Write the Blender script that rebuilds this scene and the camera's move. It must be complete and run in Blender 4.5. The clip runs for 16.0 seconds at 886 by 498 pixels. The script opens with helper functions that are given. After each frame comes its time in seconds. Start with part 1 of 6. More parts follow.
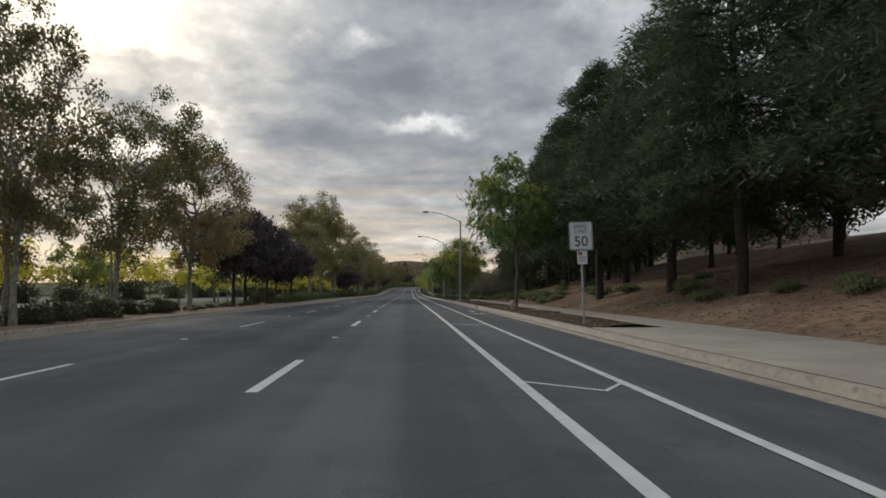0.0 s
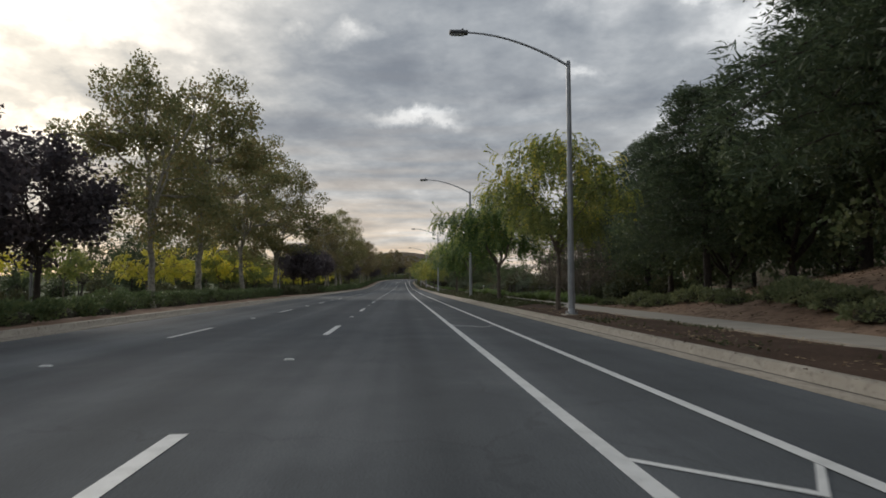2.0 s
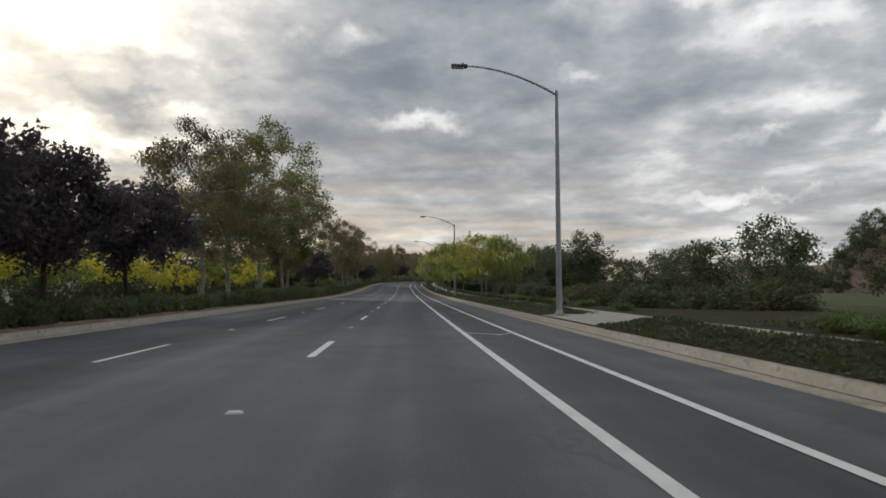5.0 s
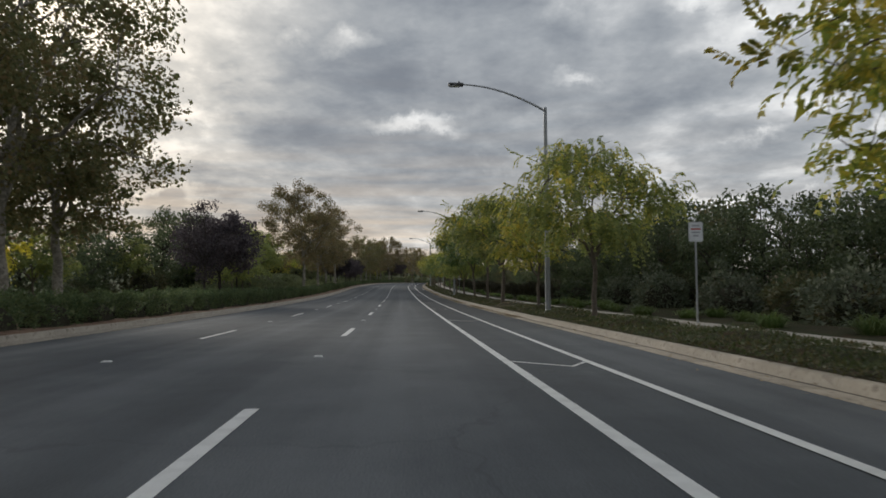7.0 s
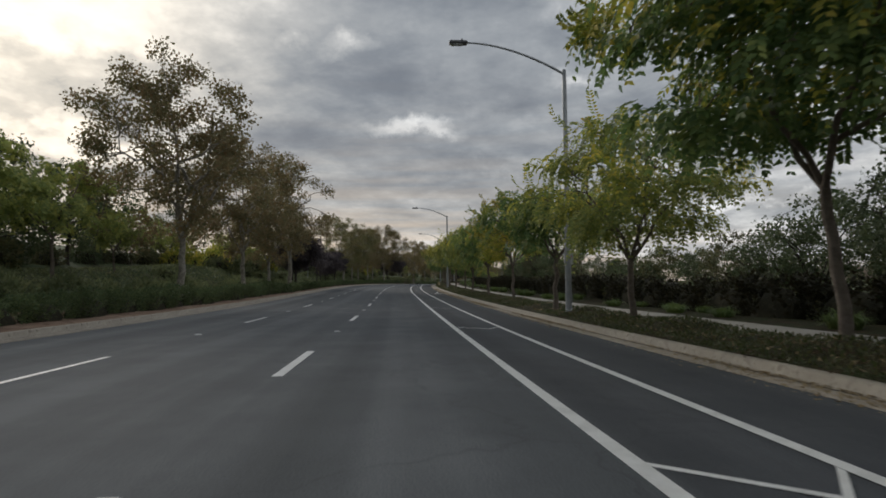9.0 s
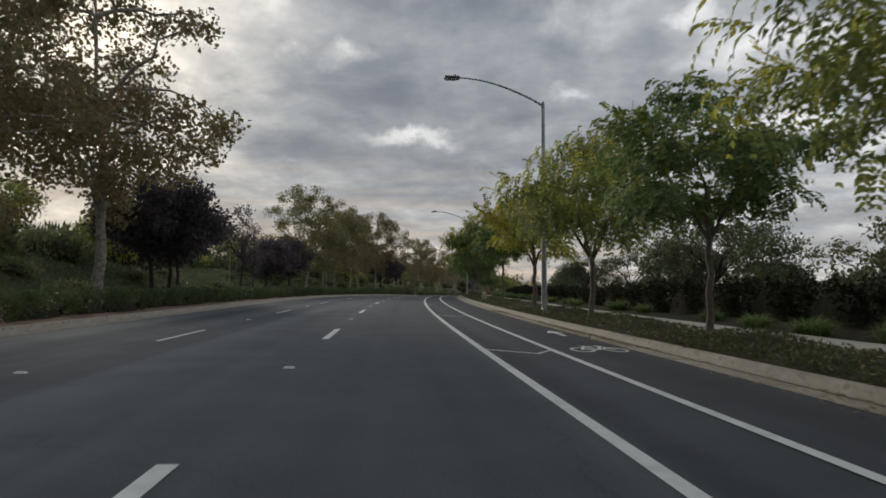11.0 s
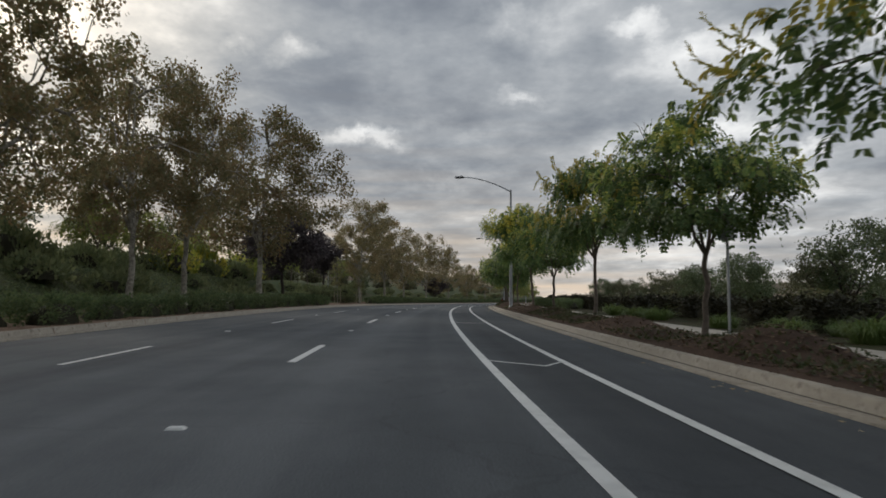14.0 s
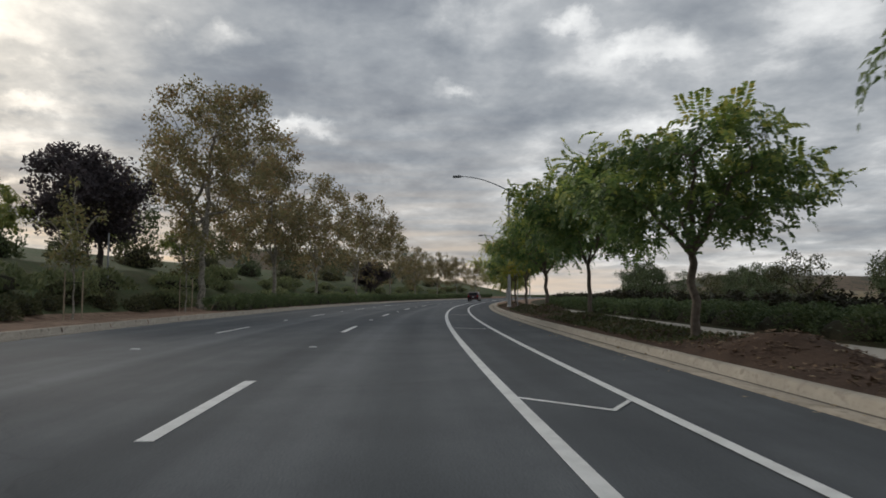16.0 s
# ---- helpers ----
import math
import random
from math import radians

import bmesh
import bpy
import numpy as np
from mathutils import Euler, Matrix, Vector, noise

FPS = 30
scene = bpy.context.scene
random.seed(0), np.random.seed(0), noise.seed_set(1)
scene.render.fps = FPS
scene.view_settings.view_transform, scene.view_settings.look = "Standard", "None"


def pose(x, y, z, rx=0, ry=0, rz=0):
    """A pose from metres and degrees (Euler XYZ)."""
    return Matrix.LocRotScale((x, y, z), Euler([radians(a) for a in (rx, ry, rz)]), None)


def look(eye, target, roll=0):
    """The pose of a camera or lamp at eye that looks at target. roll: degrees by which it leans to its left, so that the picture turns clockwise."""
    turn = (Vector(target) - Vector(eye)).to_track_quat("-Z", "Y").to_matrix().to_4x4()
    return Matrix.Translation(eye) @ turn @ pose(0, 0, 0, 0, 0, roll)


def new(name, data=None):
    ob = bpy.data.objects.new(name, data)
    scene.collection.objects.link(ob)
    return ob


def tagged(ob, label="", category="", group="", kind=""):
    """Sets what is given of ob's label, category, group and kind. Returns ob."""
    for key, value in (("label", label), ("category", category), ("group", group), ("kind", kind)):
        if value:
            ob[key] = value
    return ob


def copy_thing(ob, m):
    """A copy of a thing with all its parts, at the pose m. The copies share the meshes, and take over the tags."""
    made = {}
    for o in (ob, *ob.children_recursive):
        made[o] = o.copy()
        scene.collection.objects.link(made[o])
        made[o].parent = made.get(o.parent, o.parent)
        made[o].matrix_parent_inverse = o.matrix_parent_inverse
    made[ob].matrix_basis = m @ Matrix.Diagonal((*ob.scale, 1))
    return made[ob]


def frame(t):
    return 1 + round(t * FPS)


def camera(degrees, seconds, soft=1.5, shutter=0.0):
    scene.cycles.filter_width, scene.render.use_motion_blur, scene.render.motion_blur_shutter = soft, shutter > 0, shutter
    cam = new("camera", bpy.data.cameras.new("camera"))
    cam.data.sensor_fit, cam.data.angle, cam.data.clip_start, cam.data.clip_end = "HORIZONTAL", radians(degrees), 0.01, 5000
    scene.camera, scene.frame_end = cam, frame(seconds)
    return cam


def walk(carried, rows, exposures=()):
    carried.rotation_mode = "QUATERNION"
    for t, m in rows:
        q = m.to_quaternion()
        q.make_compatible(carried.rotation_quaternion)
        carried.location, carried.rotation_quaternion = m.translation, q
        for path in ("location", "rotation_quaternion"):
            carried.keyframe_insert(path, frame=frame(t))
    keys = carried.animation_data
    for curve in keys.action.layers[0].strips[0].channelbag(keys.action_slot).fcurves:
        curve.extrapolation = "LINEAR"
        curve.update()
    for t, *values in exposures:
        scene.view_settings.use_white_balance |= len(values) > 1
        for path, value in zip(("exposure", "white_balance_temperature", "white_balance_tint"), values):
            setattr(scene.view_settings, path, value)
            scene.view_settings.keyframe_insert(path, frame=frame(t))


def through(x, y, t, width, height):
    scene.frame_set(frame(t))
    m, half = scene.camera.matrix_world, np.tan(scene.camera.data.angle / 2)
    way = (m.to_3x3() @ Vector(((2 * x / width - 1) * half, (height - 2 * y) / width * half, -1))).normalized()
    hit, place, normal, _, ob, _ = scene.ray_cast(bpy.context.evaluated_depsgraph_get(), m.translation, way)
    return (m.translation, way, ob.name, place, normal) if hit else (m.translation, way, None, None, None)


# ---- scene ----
LENS = 68.5
cam = camera(LENS, 16.0, soft=1.7, shutter=0.06)

# the drive: seconds, place of the eye, pitch up, lean to the right, heading to the right of +y
ROWS = [
    (0.0, 0.029, -0.617, 1.26, 3.15, -0.09, 3.04), (0.5, -0.06, 11.711, 1.171, 3.12, -0.55, 3.43),
    (1.0, -0.024, 24.074, 1.067, 2.93, 0.07, 3.46), (1.5, -0.039, 36.623, 0.946, 2.68, 0.53, 3.61),
    (2.0, -0.106, 49.336, 0.812, 2.48, 0.3, 3.68), (2.5, -0.095, 62.167, 0.672, 3.06, 0.44, 3.42),
    (3.0, -0.086, 75.036, 0.527, 2.65, 0.8, 3.41), (3.5, -0.185, 87.864, 0.378, 2.54, -0.06, 3.34),
    (4.0, -0.281, 100.778, 0.227, 2.76, 0.33, 3.37), (4.5, -0.367, 113.735, 0.075, 2.8, 0.33, 3.45),
    (5.0, -0.438, 126.831, -0.079, 2.85, 0.34, 3.54), (5.5, -0.491, 140.012, -0.227, 2.89, 0.35, 3.65),
    (6.0, -0.522, 153.229, -0.367, 2.94, 0.35, 3.77), (6.5, -0.531, 166.429, -0.5, 2.98, 0.36, 3.88),
    (7.0, -0.422, 179.573, -0.628, 3.05, 0.35, 3.93), (7.5, -0.309, 192.775, -0.751, 2.88, 0.54, 4.16),
    (8.0, -0.223, 205.952, -0.867, 2.97, 1.09, 4.23), (8.5, -0.146, 219.006, -0.952, 3.1, 0.44, 4.12),
    (9.0, -0.081, 232.021, -1.001, 3.27, 0.55, 4.04), (9.5, -0.105, 245.072, -1.014, 3.51, 0.35, 4.22),
    (10.0, -0.133, 258.143, -0.97, 3.75, 0.16, 4.35), (10.5, -0.182, 271.221, -0.865, 3.99, -0.03, 4.39),
    (11.0, -0.271, 284.291, -0.699, 4.23, -0.22, 4.39), (11.5, -0.372, 297.34, -0.499, 4.47, -0.42, 4.71),
    (12.0, -0.072, 310.422, -0.271, 4.4, 0.09, 5.06), (12.5, 0.41, 323.399, -0.021, 4.21, 0.3, 5.66),
    (13.0, 0.918, 336.163, 0.209, 4.55, -0.21, 6.69), (13.5, 1.71, 348.841, 0.405, 4.47, 0.17, 7.81),
    (14.0, 2.742, 361.581, 0.57, 4.29, -0.3, 8.94), (14.5, 4.017, 374.226, 0.701, 4.07, -1.18, 10.62),
    (15.0, 5.708, 386.584, 0.799, 3.92, -0.36, 11.87), (15.5, 7.696, 398.767, 0.866, 3.79, -0.49, 13.34),
    (16.0, 9.913, 410.854, 0.901, 3.7, -0.08, 14.61),
]


def eye_pose(x, y, z, pitch, lean, heading):
    p, h = radians(pitch), radians(heading)
    way = Vector((math.sin(h) * math.cos(p), math.cos(h) * math.cos(p), math.sin(p)))
    return look((x, y, z), Vector((x, y, z)) + way, -lean)


walk(cam, [(r[0], eye_pose(*r[1:])) for r in ROWS],
     exposures=[(0, 0.0), (4, 0.0), (6.5, -0.05), (9, -0.2), (11.5, -0.12), (13, -0.2), (14, -0.06), (15, -0.08), (16, -0.05)])

# ---- sky, sun ----
SUN_AZ, SUN_EL = radians(-32), radians(20)     # to the left of straight ahead, behind cloud
sun_dir = Vector((math.sin(SUN_AZ) * math.cos(SUN_EL), math.cos(SUN_AZ) * math.cos(SUN_EL), math.sin(SUN_EL)))

world = bpy.data.worlds.new("evening_sky")
scene.world = world
world.use_nodes = True


class Nodes:
    """Small helper to write node trees."""

    def __init__(self, tree):
        self.tree = tree

    def add(self, kind, inputs=(), **attrs):
        n = self.tree.nodes.new(kind)
        if "operation" in attrs:
            n.operation = attrs["operation"]
        if attrs.get("use_clamp"):
            n.use_clamp = True
        if "data_type" in attrs:
            n.data_type, n.blend_type = attrs["data_type"], attrs["blend_type"]
        if "sky_type" in attrs:
            n.sky_type, n.sun_disc = attrs["sky_type"], attrs["sun_disc"]
            n.sun_elevation, n.sun_rotation = attrs["sun_elevation"], attrs["sun_rotation"]
        if "feature" in attrs:
            n.feature = attrs["feature"]
        for k, v in dict(inputs).items():
            if isinstance(v, bpy.types.NodeSocket):
                self.tree.links.new(v, n.inputs[k])
            else:
                n.inputs[k].default_value = v
        return n

    def math(self, op, a, b=0.0, clamp=False):
        return self.add("ShaderNodeMath", {0: a, 1: b}, operation=op, use_clamp=clamp).outputs[0]

    def noise(self, vec, scale, detail=4.0, rough=0.55, dist=0.0):
        return self.add("ShaderNodeTexNoise", {"Vector": vec, "Scale": scale, "Detail": detail, "Roughness": rough, "Distortion": dist}).outputs["Fac"]

    def ramp(self, fac, stops):
        n = self.add("ShaderNodeValToRGB", {0: fac})
        e = n.color_ramp.elements
        while len(e) < len(stops):
            e.new(0.5)
        for el, (p, c) in zip(e, stops):
            el.position, el.color = p, (*c, 1)
        return n.outputs[0]

    def mix(self, fac, a, b, blend="MIX"):
        n = self.add("ShaderNodeMix", data_type="RGBA", blend_type=blend)
        for i, v in ((0, fac), (6, a), (7, b)):
            if isinstance(v, bpy.types.NodeSocket):
                self.tree.links.new(v, n.inputs[i])
            else:
                n.inputs[i].default_value = v if i == 0 else (*v, 1)
        return n.outputs[2]


# thin places and thick banks of the cloud deck: azimuth, elevation, half width, half height (degrees), depth
GAPS = [(1.3, 13.9, 3.2, 0.8, 0.30), (4.4, 13.0, 1.7, 0.5, 0.16), (-27.3, 20.5, 8.0, 3.5, 0.24), (-26.5, 11.3, 7.5, 1.3, 0.24), (-18.2, 13.9, 2.6, 0.8, 0.17), (-16.4, 17.3, 3.0, 0.5, 0.08), (-20.5, 7.6, 4.5, 0.5, 0.2),
        (-4.4, 20.5, 2.2, 0.7, 0.14), (-9.3, 20.7, 1.2, 0.6, 0.12), (15.9, 17.1, 2.0, 0.5, 0.13), (14.8, 23.8, 2.4, 1.1, 0.14), (26.0, 22.5, 1.8, 0.7, 0.16), (30.3, 19.8, 2.3, 0.8, 0.16), (34.6, 20.2, 1.7, 0.9, 0.14),
        (33.7, 13.5, 2.4, 0.8, 0.16), (38.9, 11.8, 1.4, 0.6, 0.22), (29.6, 11.4, 1.8, 0.4, 0.13), (29.0, 6.5, 5.5, 0.4, 0.2), (8.9, 10.6, 2.4, 0.6, 0.10), (46, 20, 5.0, 2.5, 0.2)]
BANKS = [(-23.4, 17.4, 5.5, 0.9, -0.08), (-21.4, 15.6, 3.4, 0.7, -0.07), (24.9, 16.0, 5.0, 1.3, -0.07), (9.9, 15.3, 4.5, 0.7, -0.07), (3.4, 8.8, 8.0, 1.4, -0.05), (-17.8, 21.4, 4.0, 2.0, -0.06), (3.4, 21.0, 4.5, 1.6, -0.05),
         (35.0, 16.1, 4.0, 1.1, -0.06), (-9.9, 13.3, 3.5, 0.9, -0.05), (-22, 9.2, 6.0, 0.5, -0.05)]


def build_sky():
    t = Nodes(world.node_tree)
    world.node_tree.nodes.clear()
    d = t.add("ShaderNodeTexCoord").outputs["Generated"]
    xyz = t.add("ShaderNodeSeparateXYZ", {0: d}).outputs
    up = t.math("MAXIMUM", xyz[2], 0.0)
    lift = t.math("ADD", up, 0.18)
    deck = t.add("ShaderNodeCombineXYZ", {0: t.math("DIVIDE", xyz[0], lift), 1: t.math("DIVIDE", xyz[1], lift), 2: 0.0}).outputs[0]
    deck = t.add("ShaderNodeMapping", {0: deck, "Location": (3.1, 1.7, 0.4), "Rotation": (0, 0, 0.2), "Scale": (1.15, 1.05, 1)}).outputs[0]
    big = t.noise(deck, 0.9, 3, 0.5, 0.1)
    mid = t.noise(deck, 2.3, 5, 0.55, 0.15)
    fine = t.noise(deck, 7.0, 5, 0.6, 0.1)
    cloud = t.math("ADD", t.math("MULTIPLY", big, 0.34), t.math("ADD", t.math("MULTIPLY", mid, 0.50), t.math("MULTIPLY", fine, 0.16)))
    # deeper folds than plain noise gives
    cloud = t.math("ADD", t.math("MULTIPLY", t.math("SUBTRACT", cloud, 0.5), 1.3), 0.5)
    # the deck is thinner towards the right-hand horizon
    thin = t.add("ShaderNodeMapRange", {0: xyz[0], 1: 0.10, 2: 0.52, 3: 0.0, 4: 0.1}, ).outputs[0]
    cloud = t.math("ADD", cloud, thin)
    # gaps in the deck: azimuth, elevation, half width, half height (degrees), depth
    warp = t.add("ShaderNodeVectorMath", {0: t.add("ShaderNodeTexNoise", {"Vector": d, "Scale": 16.0, "Detail": 5.0, "Roughness": 0.6}).outputs["Color"], 1: (0.5, 0.5, 0.5)}, operation="SUBTRACT").outputs[0]
    bent_d = t.add("ShaderNodeVectorMath", {0: d, 1: t.add("ShaderNodeVectorMath", {0: warp, "Scale": 0.085}, operation="SCALE").outputs[0]}, operation="ADD").outputs[0]
    for az, el, w, h, depth in GAPS + BANKS:
        az, el = radians(az), radians(el)
        c = (math.sin(az) * math.cos(el), math.cos(az) * math.cos(el), math.sin(el))
        off = t.add("ShaderNodeVectorMath", {0: bent_d, 1: c}, operation="SUBTRACT").outputs[0]
        off = t.add("ShaderNodeVectorMath", {0: off, 1: (1 / radians(w), 1 / radians(w), 1 / radians(h))}, operation="MULTIPLY").outputs[0]
        far = t.add("ShaderNodeVectorMath", {0: off}, operation="LENGTH").outputs["Value"]
        cloud = t.math("ADD", cloud, t.add("ShaderNodeMapRange", {0: far, 1: 0.1, 2: 1.5, 3: depth, 4: 0.0}).outputs[0])
    # nearness to the hidden sun
    dot = t.add("ShaderNodeVectorMath", {0: d, 1: tuple(sun_dir)}, operation="DOT_PRODUCT").outputs["Value"]
    near = t.math("POWER", t.math("MAXIMUM", dot, 0.0), 20.0)
    wide = t.math("POWER", t.math("MAXIMUM", t.math("MULTIPLY", t.math("ADD", dot, 1.0), 0.5), 0.0), 4.0)
    grey = t.ramp(cloud, [(0.34, (0.208, 0.232, 0.270)), (0.44, (0.272, 0.298, 0.334)), (0.53, (0.366, 0.393, 0.424)), (0.61, (0.485, 0.508, 0.532)), (0.70, (0.74, 0.755, 0.765)), (0.82, (0.96, 0.97, 0.965))])
    near = t.math("MULTIPLY", near, t.add("ShaderNodeMapRange", {0: cloud, 1: 0.42, 2: 0.56, 3: 0.12, 4: 1.0}).outputs[0])
    warm = t.mix(near, (1, 1, 1), (1.85, 1.64, 1.36))
    col = t.mix(1.0, grey, warm, "MULTIPLY")
    # low band where the deck thins out towards the sunset
    low = t.math("POWER", t.math("SUBTRACT", 1.0, up, clamp=True), 12.0)
    band = t.mix(wide, (0.44, 0.46, 0.49), (1.45, 1.02, 0.58))
    streak = t.noise(t.add("ShaderNodeMapping", {0: d, "Scale": (2.0, 2.0, 30.0)}).outputs[0], 2.0, 4, 0.55)
    streak = t.add("ShaderNodeMapRange", {0: streak, 1: 0.38, 2: 0.62, 3: 0.25, 4: 1.0}).outputs[0]
    col = t.mix(t.math("MULTIPLY", low, streak, clamp=True), col, band)
    air = t.add("ShaderNodeTexSky", sky_type="NISHITA", sun_disc=False, sun_elevation=SUN_EL, sun_rotation=SUN_AZ).outputs[0]
    a = t.add("ShaderNodeBackground", {"Color": air, "Strength": 0.06}).outputs[0]
    b = t.add("ShaderNodeBackground", {"Color": col, "Strength": 1.06}).outputs[0]
    both = t.add("ShaderNodeMixShader", {0: 0.93, 1: a, 2: b}).outputs[0]
    t.add("ShaderNodeOutputWorld", {0: both})


build_sky()

sun = new("sun", bpy.data.lights.new("sun", "SUN"))
sun.data.energy, sun.data.angle, sun.data.color = 1.4, radians(18), (1.0, 0.94, 0.85)
sun.matrix_world = look(sun_dir * 100, (0, 0, 0))

# ---- the road's line: curvature (1/km, to the right) and grade (%) at every 40 m ----
CURVE = [-0.116, -0.117, -0.02, -0.001, 0.104, 0.138, -0.119, 0.02, -0.304, 1.536, 2.039, 1.709, 2.3, 2.223, 2.107, 2.022, 1.966, 1.938]
GRADE = [-0.616, -0.672, -1.051, -1.159, -1.183, -1.004, -0.901, -0.086, 1.364, 1.992, 1.195, 0.402, -0.479, -0.562, -0.439, -0.354, -0.302, -0.277]
ST0, ST1 = -60, 640
_s = np.arange(ST0, ST1 + 1, 1.0)
_k = np.interp(_s, np.arange(-40, 641, 40), CURVE) * 1e-3
_g = np.interp(_s, np.arange(-40, 641, 40), GRADE) * 1e-2


def _integrate(v):
    q = np.concatenate([[0], np.cumsum((v[1:] + v[:-1]) / 2)])
    return q - q[-ST0]


_th = _integrate(_k)
_x, _y, _z = _integrate(np.sin(_th)), _integrate(np.cos(_th)), _integrate(_g)


def spot(s, d=0.0, z=0.0):
    """The place at station s, d metres right of the lane's middle, z above the road."""
    th = np.interp(s, _s, _th)
    return Vector((float(np.interp(s, _s, _x) + d * np.cos(th)), float(np.interp(s, _s, _y) - d * np.sin(th)), float(np.interp(s, _s, _z) + z)))


def spots(s, d, z):
    s, d, z = np.broadcast_arrays(np.asarray(s, float), np.asarray(d, float), np.asarray(z, float))
    th = np.interp(s, _s, _th)
    return np.stack([np.interp(s, _s, _x) + d * np.cos(th), np.interp(s, _s, _y) - d * np.sin(th), np.interp(s, _s, _z) + z], -1)


def turn_at(s):
    return -math.degrees(float(np.interp(s, _s, _th)))


def set_at(s, d, z=0.0, rz=0.0, scale=1.0, tall=1.0):
    """A pose on the road's line, y along the road."""
    p = spot(s, d, z)
    m = pose(p.x, p.y, p.z, 0, 0, turn_at(s) + rz)
    return m @ Matrix.Diagonal((scale, scale, scale * tall, 1))


def kerb_left(s):
    return np.interp(s, [-60, 15, 58, 113, 150, 185, 258, 335, 382, 433, 640], [-10.4, -10.4, -9.7, -10.6, -10.4, -10.3, -10.35, -10.15, -10.3, -10.5, -10.6])


def kerb_right_line(s):
    return 5.2 - 0.1 * float(smooth(60, 100, s))


def smooth(a, b, v):
    u = np.clip((np.asarray(v, float) - a) / (b - a), 0, 1)
    return u * u * (3 - 2 * u)


def lie(s, d):
    """Height of the ground above the road at (s, d)."""
    s, d = np.asarray(s, float), np.asarray(d, float)
    wob = 0.10 * np.sin(s * 0.21 + d * 0.5) + 0.08 * np.sin(s * 0.083 - d * 0.33 + 1)
    bank = 1 - smooth(62, 92, s)
    right = 0.11 + bank * 8.5 * (1 - np.exp(-np.maximum(d - 9.7, 0) * 0.040)) + wob * smooth(9.8, 14, d)
    rise = smooth(205, 300, s)
    left = 0.12 + rise * (2.7 * smooth(-13.6, -21, d) + 2.6 * smooth(-21, -38, d)) + wob * smooth(-13, -16, d)
    kl = kerb_left(s)
    return np.where(d > 5.41, right, np.where(d < kl - 0.2, left, -0.16))


# ---- materials ----
def material(name, base, rough=0.8, metal=0.0, bump=0.0, bump_scale=60.0, vary=(), spec=0.5, coords="Object"):
    """A procedural material. vary: rows of (noise scale, colour, low, high) laid over the base colour."""
    m = bpy.data.materials.new(name)
    m.use_nodes = True
    t = Nodes(m.node_tree)
    b = m.node_tree.nodes["Principled BSDF"]
    co = t.add("ShaderNodeTexCoord").outputs[coords]
    col = None
    for i, (scale, c, lo, hi) in enumerate(vary):
        f = t.noise(co, scale, 5, 0.6)
        f = t.add("ShaderNodeMapRange", {0: f, 1: lo, 2: hi}).outputs[0]
        col = t.mix(f, col if col is not None else base, c)
    if col is None:
        b.inputs["Base Color"].default_value = (*base, 1)
    else:
        m.node_tree.links.new(col, b.inputs["Base Color"])
    b.inputs["Roughness"].default_value, b.inputs["Metallic"].default_value = rough, metal
    b.inputs["Specular IOR Level"].default_value = spec
    if bump:
        n = t.add("ShaderNodeBump", {"Height": t.noise(co, bump_scale, 6, 0.65), "Strength": bump, "Distance": 0.02})
        m.node_tree.links.new(n.outputs[0], b.inputs["Normal"])
    return m


def leaf_material(name, shades, through=0.35, rough=0.6):
    """Leaves whose shade differs from leaf to leaf."""
    m = bpy.data.materials.new(name)
    m.use_nodes = True
    t = Nodes(m.node_tree)
    m.node_tree.nodes.remove(m.node_tree.nodes["Principled BSDF"])
    r = t.add("ShaderNodeNewGeometry").outputs["Random Per Island"]
    o = t.add("ShaderNodeTexCoord").outputs["Object"]
    patch = t.noise(o, 0.8, 3)
    f = t.math("ADD", t.math("MULTIPLY", r, 0.6), t.math("MULTIPLY", t.math("SUBTRACT", patch, 0.3), 1.0), clamp=True)
    n = len(shades)
    col = t.ramp(f, [(0.1 + 0.8 * i / max(n - 1, 1), c) for i, c in enumerate(shades)])
    hue = t.add("ShaderNodeHueSaturation", {"Color": col, "Value": t.math("ADD", 0.82, t.math("MULTIPLY", t.add("ShaderNodeObjectInfo").outputs["Random"], 0.36))}).outputs[0]
    hue = t.mix(1.0, hue, (1.02, 1.0, 0.92), "MULTIPLY")
    a = t.add("ShaderNodeBsdfPrincipled", {"Base Color": hue, "Roughness": rough, "Specular IOR Level": 0.2}).outputs[0]
    dim = t.mix(1.0, hue, (through * 2, through * 2, through * 2), "MULTIPLY")
    b = t.add("ShaderNodeBsdfTranslucent", {"Color": dim}).outputs[0]
    s = t.add("ShaderNodeAddShader", {0: a, 1: b}).outputs[0]
    m.node_tree.links.new(s, m.node_tree.nodes["Material Output"].inputs[0])
    return m


